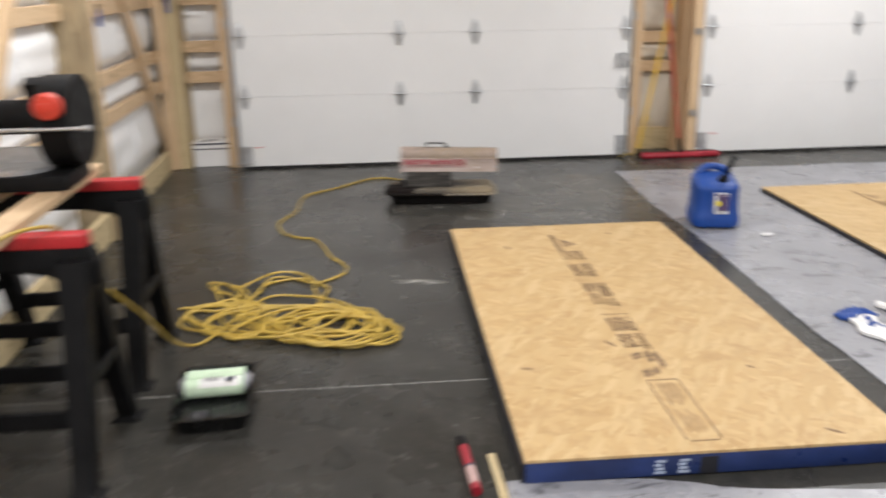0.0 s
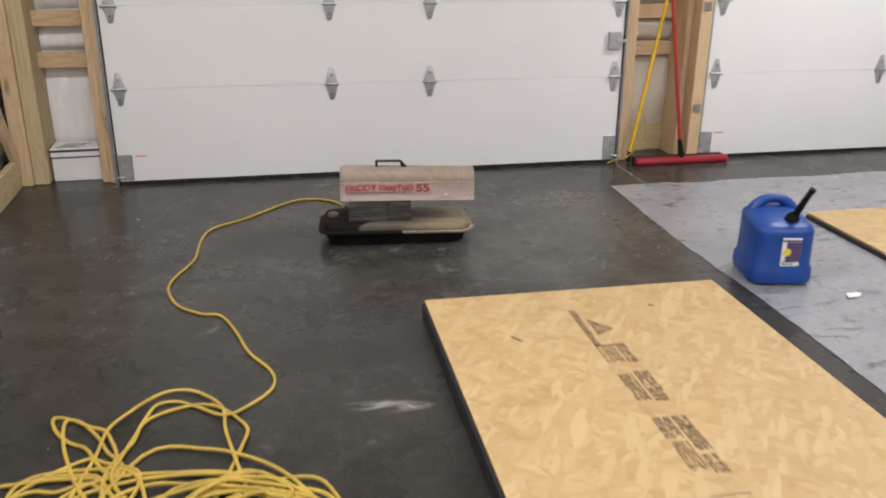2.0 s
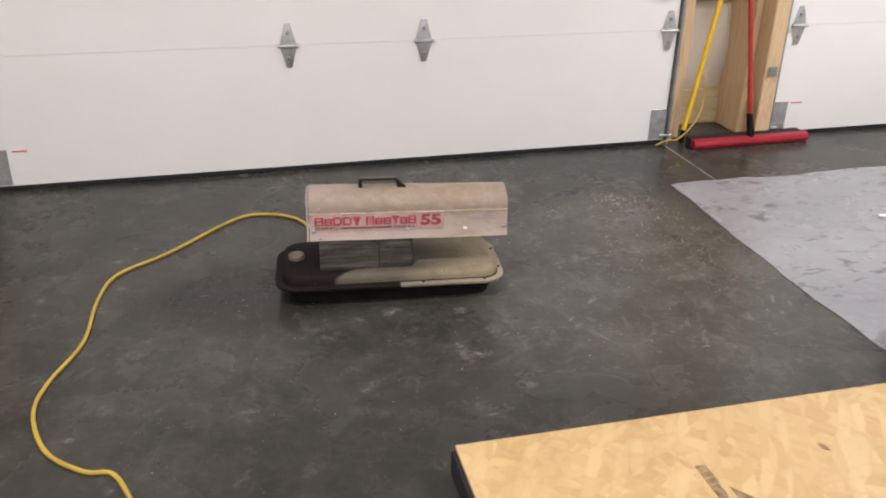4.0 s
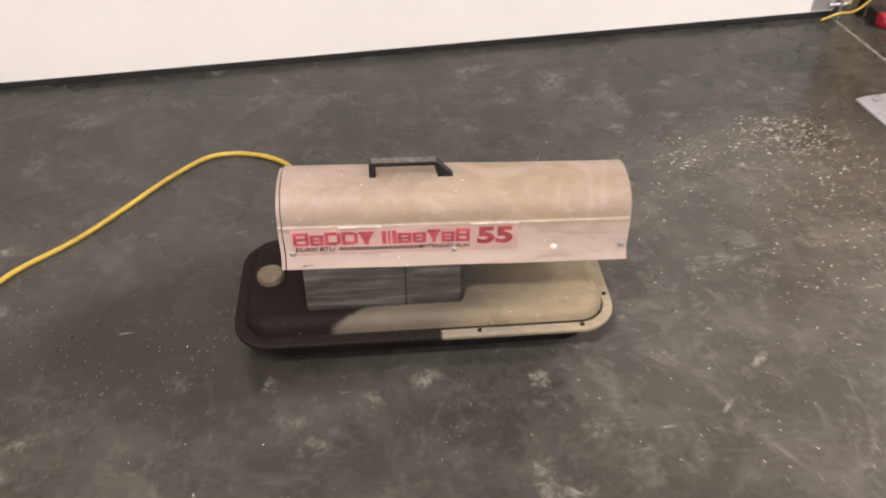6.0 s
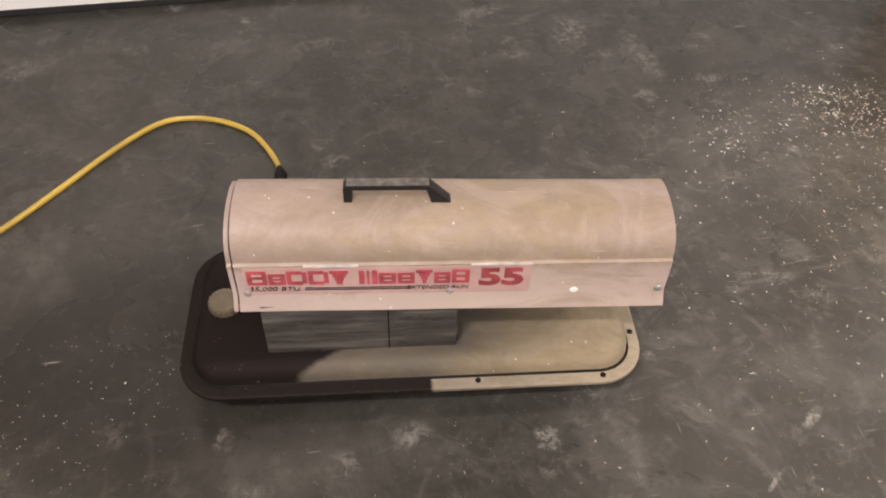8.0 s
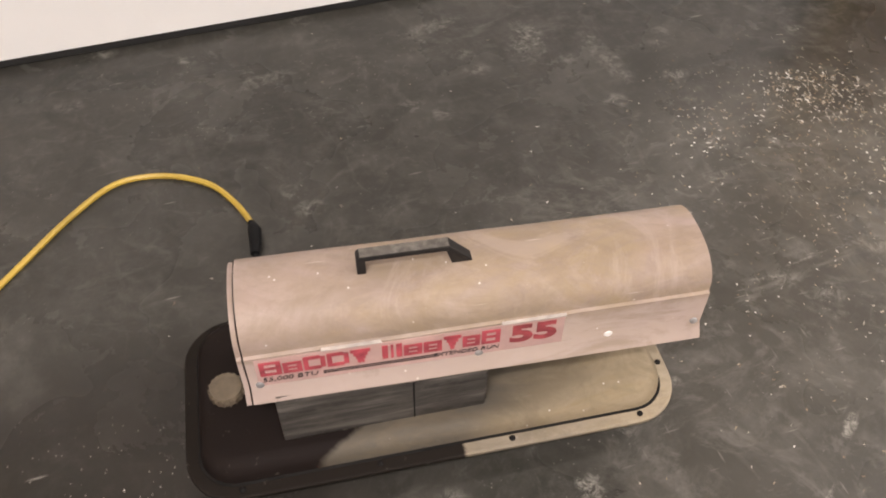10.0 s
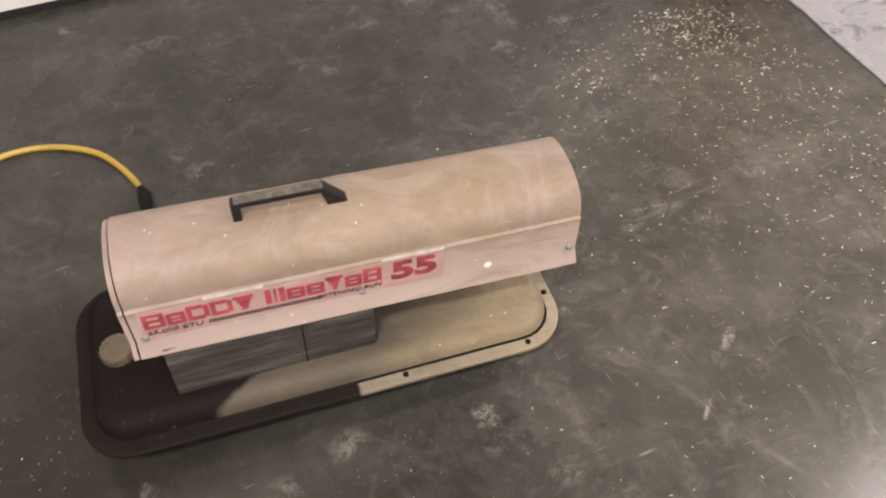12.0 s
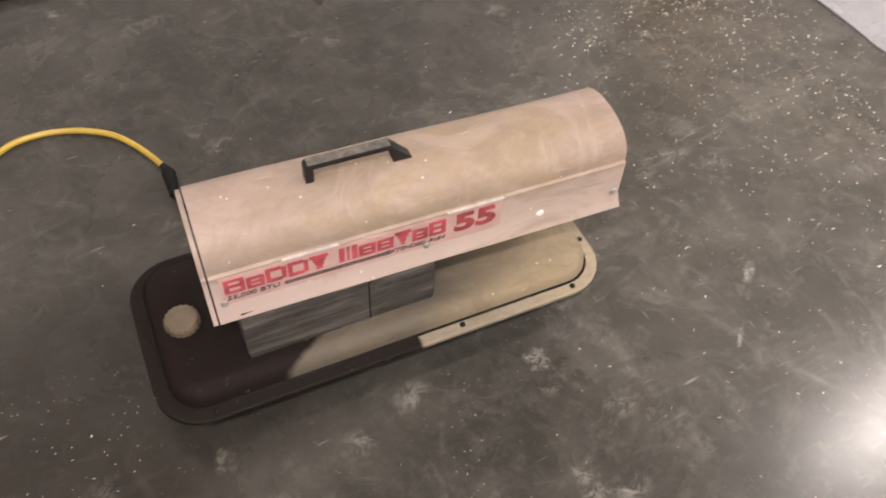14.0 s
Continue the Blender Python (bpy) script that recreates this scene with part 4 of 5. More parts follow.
pedestal = part("motor_box", box(-0.231, 0.069, -0.018, 0.15, 0.112, 0.228, 0.004, 2), M_BOX_STEEL, heater, "smoke-stained sheet steel box")
part("seam", box(-0.0395, -0.0375, -0.0188, -0.017, 0.115, 0.22), M_UNDER, pedestal)
part("side_panel", box(0.0695, 0.072, -0.012, 0.165, 0.118, 0.22, 0.0008), M_BOX_STEEL, pedestal)

# the shell: an outline with flat sides, a small step at the crease and an arched top, drawn out along the length
SH0, SH1, SHF, SHB = -0.258, 0.381, -0.015, 0.140
LIPZ, CRZ, TOPZ = 0.220, 0.306, 0.367
VM, VA = (SHF + SHB) / 2, (SHB - SHF) / 2
# the shell sits a little askew on the tank
ASKEW = Matrix.Translation((0.06, 0, 0)) @ pose(0, 0, 0, 0, 0, -1.8) @ Matrix.Translation((-0.06, 0, 0))


def shell_line(grow):
    pts = [(SHF - 0.013 - grow, LIPZ), (SHF - 0.0118 - grow, LIPZ + 0.005), (SHF - grow, LIPZ + 0.023), (SHF - grow, CRZ), (SHF + 0.004 - grow, CRZ + 0.003)]
    for i in range(1, 18):
        a = math.pi * i / 18
        ca, sa = math.cos(a), math.sin(a)
        pts.append((VM - (VA + grow - 0.004) * math.copysign(abs(ca) ** 0.9, ca), CRZ + 0.003 + (TOPZ - CRZ - 0.003 + grow) * sa ** 0.8))
    pts += [(SHB - 0.004 + grow, CRZ + 0.003), (SHB + grow, CRZ), (SHB + grow, LIPZ + 0.023), (SHB + 0.0118 + grow, LIPZ + 0.005), (SHB + 0.013 + grow, LIPZ)]
    return pts


outer, inner = shell_line(0.0), shell_line(-0.0022)
loop = outer + inner[::-1]
bm = bmesh.new()
us = [SH0, SH0 + 0.004] + [SH0 + 0.004 + (SH1 - SH0 - 0.008) * k / 12 for k in range(1, 12)] + [SH1 - 0.004, SH1]
rings = []
for u in us:
    sag = 0.0012 * noise.noise(Vector((u * 9, 0, 0)))
    drop = 0.010 * (u - 0.06) / (SH1 - SH0)
    rings.append([bm.verts.new((u, v, z + sag - drop * max(0.0, (z - CRZ) / (TOPZ - CRZ)))) for v, z in loop])
k = len(loop)
for a, b in zip(rings, rings[1:]):
    for i in range(k):
        bm.faces.new((a[i], a[(i + 1) % k], b[(i + 1) % k], b[i]))
for ring in (rings[0], rings[-1]):
    h = len(outer)
    for i in range(h - 1):
        bm.faces.new((ring[i], ring[i + 1], ring[k - 2 - i], ring[k - 1 - i]))
shell = part("shell", bm, M_SHELL, heater, "beige dusty arched sheet-metal shell", ASKEW)
band_out, band_in = shell_line(-0.0005), shell_line(-0.004)
band = band_out + band_in[::-1]
bm = bmesh.new()
ra, rb = ([bm.verts.new((u, v, z)) for v, z in band] for u in (SH0 - 0.009, SH0 - 0.0025))
for i in range(len(band)):
    bm.faces.new((ra[i], ra[(i + 1) % len(band)], rb[(i + 1) % len(band)], rb[i]))
for ring in (ra, rb):
    for i in range(len(band_out) - 1):
        bm.faces.new((ring[i], ring[i + 1], ring[len(band) - 2 - i], ring[len(band) - 1 - i]))
part("end_band", bm, M_SHELL, shell, "beige rolled end band")
pts = [(v, z) for v, z in shell_line(-0.006)]
part("rear_grille", prism(pts, 0.003, "x", 0, SH0 + 0.005), M_UNDER, shell, "dark intake end")
part("nozzle_ring", lofted([[(SH1 - d, VM + r * math.cos(2 * math.pi * q / 28), 0.288 + r * 0.9 * math.sin(2 * math.pi * q / 28)) for q in range(28)] for d, r in ((0.10, 0.060), (0.004, 0.060), (0.004, 0.056), (0.10, 0.056))], False), M_BOX_STEEL, shell, "sooty burner mouth")
part("front_plate", prism(pts, 0.002, "x", 0, SH1 - 0.105), M_UNDER, shell)
for su in (-0.245, 0.055, 0.37):
    part("shell_screw", turned([(0.006, 0), (0.0055, 0.002), (0.002, 0.004)], 12), M_GALV, shell, "", pose(su, SHF - 0.0006, LIPZ + 0.0285, 90))
# two pale strips paint the highlights along the crease
part("rib", box(SH0 + 0.10, SH0 + 0.18, SHF - 0.0035, SHF + 0.002, CRZ - 0.0005, CRZ + 0.002, 0.0006), M_EDGE_GLINT, shell, "bright edge highlight, painted on")
part("rib", box(0.085, 0.175, SHF - 0.0035, SHF + 0.002, CRZ - 0.0005, CRZ + 0.002, 0.0006), M_EDGE_GLINT, shell, "bright edge highlight, painted on")
part("paint_drop", turned([(0.0065, 0), (0.005, 0.0015), (0.0, 0.002)], 10), M_PAPER, shell, "white paint drop", pose(0.243, SHF - 0.0002, 0.246, 90))

# carrying handle
HV = 0.060
hz = TOPZ - 0.012
hand = prism([(-0.098, hz), (-0.098, hz + 0.040), (-0.094, hz + 0.0445), (0.026, hz + 0.0445), (0.057, hz + 0.012), (0.057, hz), (0.032, hz), (0.021, hz + 0.0365), (-0.086, hz + 0.0365), (-0.086, hz)], 0.018, "y", 0.0016, HV - 0.009)
grip_bar = part("carrying_handle", hand, M_HANDLE, heater, "black plastic carrying handle", ASKEW)
part("grip_top", box(-0.093, 0.025, HV - 0.0075, HV + 0.0082, hz + 0.0444, hz + 0.0453, 0.0003), M_HANDLE_TOP, grip_bar, "dust-greyed top of the grip")

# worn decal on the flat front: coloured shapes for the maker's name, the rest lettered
dec = part("decal", box(-0.252, 0.168, SHF - 0.0012, SHF - 0.0004, 0.2455, 0.3035), M_DECAL, shell, "worn pinkish decal strip", Matrix.Translation((0.006, 0, 0)))
fy = SHF - 0.0022
DZ, LH = 0.268, 0.0295


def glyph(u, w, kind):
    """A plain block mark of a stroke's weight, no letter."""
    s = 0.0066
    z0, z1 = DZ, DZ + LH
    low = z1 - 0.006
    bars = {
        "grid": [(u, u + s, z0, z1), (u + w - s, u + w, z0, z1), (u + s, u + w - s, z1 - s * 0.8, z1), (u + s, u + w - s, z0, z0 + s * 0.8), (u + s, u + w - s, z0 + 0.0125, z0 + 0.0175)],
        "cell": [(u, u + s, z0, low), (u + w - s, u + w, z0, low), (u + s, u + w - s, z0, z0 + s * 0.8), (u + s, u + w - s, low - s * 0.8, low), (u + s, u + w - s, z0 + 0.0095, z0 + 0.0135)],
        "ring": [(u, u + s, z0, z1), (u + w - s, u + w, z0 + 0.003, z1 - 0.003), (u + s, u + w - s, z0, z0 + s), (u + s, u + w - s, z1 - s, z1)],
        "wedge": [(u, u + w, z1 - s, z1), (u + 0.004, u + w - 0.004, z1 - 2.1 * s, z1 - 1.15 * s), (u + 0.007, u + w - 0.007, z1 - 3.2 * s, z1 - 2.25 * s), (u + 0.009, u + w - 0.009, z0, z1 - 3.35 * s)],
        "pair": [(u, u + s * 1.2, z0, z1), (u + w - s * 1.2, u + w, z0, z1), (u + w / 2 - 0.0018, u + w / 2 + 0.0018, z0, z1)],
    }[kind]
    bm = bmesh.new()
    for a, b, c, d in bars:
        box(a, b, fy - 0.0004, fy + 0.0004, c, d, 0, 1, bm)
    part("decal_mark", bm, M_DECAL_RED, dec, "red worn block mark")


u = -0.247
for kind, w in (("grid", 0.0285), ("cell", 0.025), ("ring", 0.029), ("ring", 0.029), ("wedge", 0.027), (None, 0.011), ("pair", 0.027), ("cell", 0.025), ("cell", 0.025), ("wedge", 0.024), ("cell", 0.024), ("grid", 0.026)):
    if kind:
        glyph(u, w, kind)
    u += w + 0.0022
flat = Matrix(((1, 0, 0), (0, 0, -1), (0, 1, 0))).to_4x4()


def on_face(u, z):
    return Matrix.Translation((u, fy, z)) @ flat


letters("decal_number", "55", 0.050, M_DECAL_MAROON, dec, on_face(0.091, 0.2635) @ Matrix.Diagonal((1.36, 1.0, 1, 1)), "large maroon number", 0.0, 0.0022)
letters("decal_text", "55,000 BTU", 0.0128, M_DECAL_BLACK, dec, on_face(-0.247, 0.2545) @ Matrix.Diagonal((1.2, 1, 1, 1)), "small black lettering", 0.15)
letters("decal_text", "EXTENDED RUN", 0.0115, M_DECAL_BLACK, dec, on_face(-0.016, 0.2550) @ Matrix.Diagonal((1.08, 1, 1, 1)), "small black lettering", 0.2)
for zz in (0.2555, 0.2595):
    part("decal_rule", box(-0.165, -0.008, fy - 0.0004, fy + 0.0004, zz, zz + 0.0016), M_DECAL_BLACK, dec)


# ---- extension cord: plug, run across the floor, tangle, rise to the sawhorse ----
R = 0.0061
cord = thing("extension_cord", "yellow extension cord, tangled on the concrete", "extension cord")
run = [(-0.049, 6.345, 0.012), (-0.057, 6.39, R), (-0.080, 6.45, R), (-0.114, 6.504, R), (-0.175, 6.548, R), (-0.245, 6.568, R), (-0.312, 6.557, R), (-0.40, 6.483, R), (-0.505, 6.366, R), (-0.602, 6.264, R), (-0.755, 6.135, R), (-0.80, 5.95, R), (-0.812, 5.70, R), (-0.88, 5.50, R), (-0.895, 5.36, R), (-0.84, 5.19, R), (-0.74, 5.09, R), (-0.665, 5.06, R), (-0.60, 4.90, R), (-0.55, 4.72, R), (-0.47, 4.56, R), (-0.47, 4.44, R), (-0.55, 4.34, R), (-0.62, 4.29, 0.012)]
tang = []
rng = random.Random(23)
# loops of the tangle: middle, half width, half depth, slant
UP, LEFT, LOW, WIDE, LOBE, RING = (-0.74, 4.09, 0.14, 0.31, 0.15), (-1.045, 3.89, 0.205, 0.165, 0.1), (-0.51, 3.66, 0.26, 0.20, -0.30), (-0.60, 3.79, 0.39, 0.19, -0.58), (-0.32, 3.67, 0.16, 0.07, -0.2), (-0.55, 3.75, 0.14, 0.14, 0.0)
SPUR = (-1.03, 4.22, 0.23, 0.06, -0.86)
loops = [UP, WIDE, LEFT, RING, LOW, RING, WIDE, LEFT, SPUR, SPUR, LOW, LOBE, RING, LOW, UP, LEFT, WIDE, RING, LOW, LEFT, RING, LOBE, LOW, WIDE, LEFT]
start, per = 1.0, 16
last = loops[0]
for i, goal in enumerate(loops):
    goal = tuple(g + rng.uniform(-w, w) for g, w in zip(goal, (0.05, 0.045, 0.05, 0.04, 0.30)))
    stop = per if i < len(loops) - 1 else int(per * 0.36)
    for k in range(stop):
        f = k / per
        f = f * f * (3 - 2 * f)
        cx, cy, wide, deep, tilt = (p + (q - p) * f for p, q in zip(last, goal))
        a = start + 2 * math.pi * k / per
        ex, ey = wide * math.cos(a), deep * math.sin(a)
        px, py = cx + ex * math.cos(tilt) - ey * math.sin(tilt), cy + ex * math.sin(tilt) + ey * math.cos(tilt)
        hz = 0.002 * i * math.exp(-((px + 0.58) ** 2 / 0.10 + (py - 3.74) ** 2 / 0.05)) + 0.014 * max(0.0, noise.noise(Vector((px * 5 + i, py * 5, i * 1.7))))
        wob = Vector((px * 3.4 + i * 3.1, py * 3.4, i * 2.3))
        px += 0.075 * noise.noise(wob) + 0.014 * noise.noise(wob * 3)
        py += 0.065 * noise.noise(wob + Vector((9, 4, 2))) + 0.012 * noise.noise(wob * 3 + Vector((1, 5, 0)))
        tang.append((px - 0.018, py, R + 0.001 + hz))
    last = goal
rise = [(-1.01, 3.70, R + 0.004), (-1.065, 3.61, 0.008), (-1.11, 3.52, 0.05), (-1.135, 3.40, 0.14), (-1.16, 3.27, 0.27), (-1.195, 3.13, 0.40), (-1.235, 2.99, 0.53), (-1.25, 2.90, 0.63), (-1.255, 2.845, 0.71), (-1.275, 2.80, 0.768), (-1.31, 2.66, 0.80), (-1.345, 2.50, 0.805)]
part("cable", tube(smooth_path(run + tang + rise, 5), R, 7), M_CORD, cord, "yellow rubber jacket")
plug = part("plug", tube([Vector((-0.050, 6.352, 0.013)), Vector((-0.049, 6.335, 0.016)), Vector((-0.053, 6.30, 0.016)), Vector((-0.058, 6.275, 0.015))], lambda f: 0.009 + 0.0045 * math.sin(math.pi * min(1.0, f * 1.3)), 12), M_BLACK, cord, "black socket end")
part("strain_relief", rod((-0.0515, 6.366, 0.008), (-0.050, 6.350, 0.012), 0.0075, 10), M_BLACK, plug)
part("power_lead", tube(smooth_path([(-0.058, 6.277, 0.014), (-0.045, 6.22, 0.008), (-0.005, 6.15, 0.02), (0.01, 6.08, 0.10), (0.0, 6.02, 0.18), (-0.01, 5.95, 0.21)], 6), 0.0045, 8), M_BLACK, heater, "thin black supply lead", HEAT.inverted())


# ---- blue jerry can ----
can = thing("jerry_can", "blue plastic kerosene can standing on plastic film", "jerry can", pose(1.745, 5.07, 0.009, 0, 0, -10) @ Matrix.Diagonal((1.07, 1.07, 1.06, 1)))


CW, CD = 0.25, 0.27
def sloped(w, d, r, z, rise):
    """A ring that climbs towards the back of the can."""
    return [(x, y, z + rise * (y / CD + 0.5)) for x, y in rounded(w, d, r, 3)]


rings = [sloped(CW - 0.04, CD - 0.04, 0.035, 0.0, 0), sloped(CW + 0.002, CD + 0.002, 0.05, 0.009, 0), sloped(CW + 0.010, CD + 0.010, 0.055, 0.028, 0), sloped(CW + 0.006, CD + 0.006, 0.054, 0.066, 0), sloped(CW - 0.010, CD - 0.007, 0.052, 0.084, 0), sloped(CW - 0.014, CD - 0.011, 0.052, 0.20, 0.01), sloped(CW - 0.012, CD - 0.008, 0.052, 0.222, 0.022), sloped(CW - 0.022, CD - 0.018, 0.050, 0.234, 0.030), sloped(CW - 0.06, CD - 0.05, 0.042, 0.245, 0.038), sloped(CW - 0.13, CD - 0.12, 0.03, 0.252, 0.042), sloped(CW - 0.2, CD - 0.2, 0.015, 0.254, 0.044)]
part("body", lofted(rings), M_BLUE, can, "blue moulded body")
grip = [Vector((-0.082, 0.070, 0.225)), Vector((-0.072, 0.070, 0.272)), Vector((-0.040, 0.068, 0.306)), Vector((0.005, 0.066, 0.313)), Vector((0.045, 0.066, 0.304)), Vector((0.076, 0.068, 0.270)), Vector((0.088, 0.070, 0.225))]
part("grip", tube(smooth_path(grip, 5), lambda f: 0.019 + 0.020 * abs(2 * f - 1) ** 2, 14), M_BLUE, can, "moulded blue grip")
neck = part("spout_collar", turned([(0.031, 0), (0.031, 0.012), (0.027, 0.014), (0.027, 0.030), (0.021, 0.040), (0.013, 0.046)], 20), M_BLACK, can, "ribbed black collar", pose(0.026, -0.062, 0.248, 14, 12, 0))
sp = [Vector((0.035, -0.075, 0.284)), Vector((0.044, -0.090, 0.322)), Vector((0.056, -0.108, 0.368)), Vector((0.068, -0.124, 0.408))]
part("spout", tube(smooth_path(sp, 6), lambda f: 0.0150 - 0.004 * f + (0.003 if f > 0.93 else 0), 12), M_BLACK, can, "slim black pouring spout")
lab = part("label", box(-0.022, 0.053, -CD / 2 - 0.0005, -CD / 2 + 0.005, 0.085, 0.205, 0.0006), M_PAPER, can, "white and purple paper label")
lf = -CD / 2 - 0.0016
part("label_field", box(-0.006, 0.052, lf, lf + 0.001, 0.104, 0.188), M_LABEL_PURPLE, lab)
part("label_band", box(-0.021, 0.052, lf, lf + 0.001, 0.19, 0.198), M_LABEL_PURPLE, lab)
part("label_disc", rod((-0.002, lf + 0.001, 0.146), (-0.002, lf - 0.001, 0.146), 0.0165, 18), M_LABEL_YELLOW, lab)
part("label_bar", box(-0.018, 0.036, lf, lf + 0.001, 0.102, 0.106), M_LABEL_DARK, lab)
part("label_bar", box(-0.018, 0.028, lf, lf + 0.001, 0.092, 0.096), M_LABEL_DARK, lab)


# ---- push broom and poles between the doors ----
broom = thing("push_broom", "red push broom leaning between the doors", "broom", pose(2.235, 6.965, 0, 0, 0, 1.0))
head_bm = prism([(-0.030, 0.004), (-0.036, 0.022), (-0.030, 0.042), (-0.006, 0.050), (0.016, 0.044), (0.010, 0.004)], 0.655, "x", 0.004, -0.3275)
part("head", head_bm, M_BROOM, broom, "crimson plastic broom head")
br = bmesh.new()
for i in range(43):
    for j in range(4):
        u, w = -0.315 + 0.015 * i, 0.008 + 0.010 * j
        s = 0.0058
        own = lofted([[(u + a * s, 0.008, w + b * s) for a, b in ((1, 1), (-1, 1), (-1, -1), (1, -1))], [(u + a * s * 1.2, 0.072, w + b * s) for a, b in ((1, 1), (-1, 1), (-1, -1), (1, -1))]])
        join(br, own)
part("bristles", br, M_BRISTLE, broom, "dark stiff bristles")
part("pole_socket", tube([Vector((0.0, -0.006, 0.040)), Vector((-0.006, 0.006, 0.095)), Vector((-0.014, 0.018, 0.16))], lambda f: 0.019 - 0.004 * f, 12), M_BLACK, broom, "black screw socket")
part("pole", rod((-0.012, 0.014, 0.15), (-0.165, 0.16, 1.50), 0.0122), M_RED_PAINT, broom, "red painted pole")
pole = thing("yellow_pole", "yellow pole leaning against the framed wall", "pole")
part("shaft", rod((1.902, 7.05, 0.06), (2.225, 7.20, 1.52), 0.0125), M_YELLOW, pole)
part("tip", rod((1.894, 7.044, 0.006), (1.9045, 7.051, 0.07), 0.0145), M_BLACK, pole, "black rubber tip")
loop_cord = thing("thin_cord", "thin yellow cord hanging beside the door", "cord")
part("cable", tube(smooth_path([(1.990, 7.09, 0.34), (2.002, 7.07, 0.27), (1.985, 7.05, 0.17), (1.93, 7.03, 0.09), (1.86, 7.02, 0.035), (1.80, 7.02, 0.03), (1.745, 7.03, 0.006)], 6), 0.0042, 6), M_CORD, loop_cord)

# ---- white carton in the corner bay ----
carton = thing("carton", "white lidded carton on the floor by the door", "box", pose(-1.603, 7.305, 0, 0, 0, 2))
part("body", box(-0.138, 0.138, -0.09, 0.09, 0.0, 0.165, 0.003), M_CARTON, carton)
part("lid", box(-0.142, 0.142, -0.094, 0.094, 0.140, 0.202, 0.004), M_CARTON, carton)
# the lower stripe paints the shadow at the lid's bottom edge
part("stripe", box(-0.1432, 0.1432, -0.0952, 0.0952, 0.144, 0.151), M_LABEL_DARK, carton, "dark stripes round the lid, the lower one painted shade")
part("stripe", box(-0.1432, 0.1432, -0.0952, 0.0952, 0.180, 0.194), M_LABEL_DARK, carton, "dark stripes round the lid, the lower one painted shade")
for k in range(3):
    part("print_bar", box(-0.11 + 0.02 * k, 0.02 + 0.03 * k, -0.06 + 0.04 * k, -0.045 + 0.04 * k, 0.2022, 0.2030), M_LABEL_DARK, carton)


# ---- sawhorses, boards and the saw ----
def sawhorse(at, first):
    """A folding plastic sawhorse; origin under the middle of its top, x along the top."""
    if first is not None:
        return copy_thing(first, at)
    s = thing("sawhorse", "black plastic folding sawhorse with a red top", "sawhorse", at, "sawhorses")
    part("top", box(-0.318, 0.318, -0.034, 0.034, 0.715, 0.755, 0.006, 2), M_RED, s, "red moulded top")
    arch = [(-0.325, 0.715), (0.325, 0.715), (0.345, 0.66), (0.345, 0.60), (0.26, 0.58), (0.20, 0.625), (0.10, 0.645), (-0.10, 0.645), (-0.20, 0.625), (-0.26, 0.58), (-0.345, 0.60), (-0.345, 0.66)]
    part("beam", prism(arch, 0.056, "y", 0.004, -0.028), M_BLACK, s, "black arched beam")
    for sx in (-1, 1):
        for sy in (-1, 1):
            prof = []
            for f, w, d in ((0.0, 0.046, 0.046), (0.25, 0.038, 0.038), (0.8, 0.032, 0.030), (0.97, 0.030, 0.028), (1.0, 0.052, 0.044)):
                cx, cy, cz = sx * (0.28 + 0.004 * f), sy * (0.02 + 0.225 * f), 0.68 * (1 - f)
                prof.append([(cx + a * w, cy + b * d, cz) for a, b in ((1, 1), (0.3, 1), (0.3, 0.6), (-0.3, 0.6), (-0.3, 1), (-1, 1), (-1, -1), (1, -1))])
            prof = [[(sx * 0.29 + (x - sx * 0.29) * 1.0, y, z) for x, y, z in ring] for ring in prof]
            leg = part("leg", lofted(prof), M_BLACK, s, "ribbed black leg")
        part("spreader", box(sx * 0.31 - 0.008, sx * 0.31 + 0.008, -0.125, 0.125, 0.30, 0.335, 0.003), M_BLACK, s)
    for sy in (-1, 1):
        part("shelf_rail", box(-0.30, 0.30, sy * 0.165 - 0.008, sy * 0.165 + 0.008, 0.19, 0.25, 0.003), M_BLACK, s)
    return s


horse = sawhorse(pose(-1.505, 3.50, 0), None)
sawhorse(pose(-1.485, 2.78, 0), horse)
board("board", (-1.405, 1.75, 0.7745), (-1.405, 3.62, 0.7745), 0.09, 0.038, M_PINE, None, (1, 0, 0), "pale pine board lying across two sawhorses", "board", group="boards")
board("board", (-1.62, 1.75, 0.7745), (-1.62, 3.66, 0.7745), 0.09, 0.038, M_PINE, None, (1, 0, 0), "pale pine board lying across two sawhorses", "board", group="boards")

saw = thing("mitre_saw", "black mitre saw on boards over the sawhorses", "mitre saw", pose(-1.53, 3.28, 0.794))
part("base", box(-0.20, 0.20, -0.13, 0.13, 0.0, 0.055, 0.012, 2), M_BLACK, saw)
part("turntable", turned([(0.12, 0.055), (0.12, 0.068), (0.115, 0.072), (0.0, 0.072)], 32), M_GALV, saw, "grey turntable")
part("fence", box(-0.22, 0.22, 0.04, 0.06, 0.056, 0.125, 0.004), M_GALV, saw, "grey metal fence")
part("blade_guard", lofted([[(x, 0.155 * math.cos(2 * math.pi * q / 28) + 0.02, 0.22 + 0.155 * math.sin(2 * math.pi * q / 28)) for q in range(28)] for x in (0.12, 0.135, 0.20, 0.232)]), M_BLACK, saw, "rounded black blade guard")
part("motor", rod((-0.10, 0.04, 0.23), (0.12, 0.04, 0.23), 0.06, 20), M_BLACK, saw)
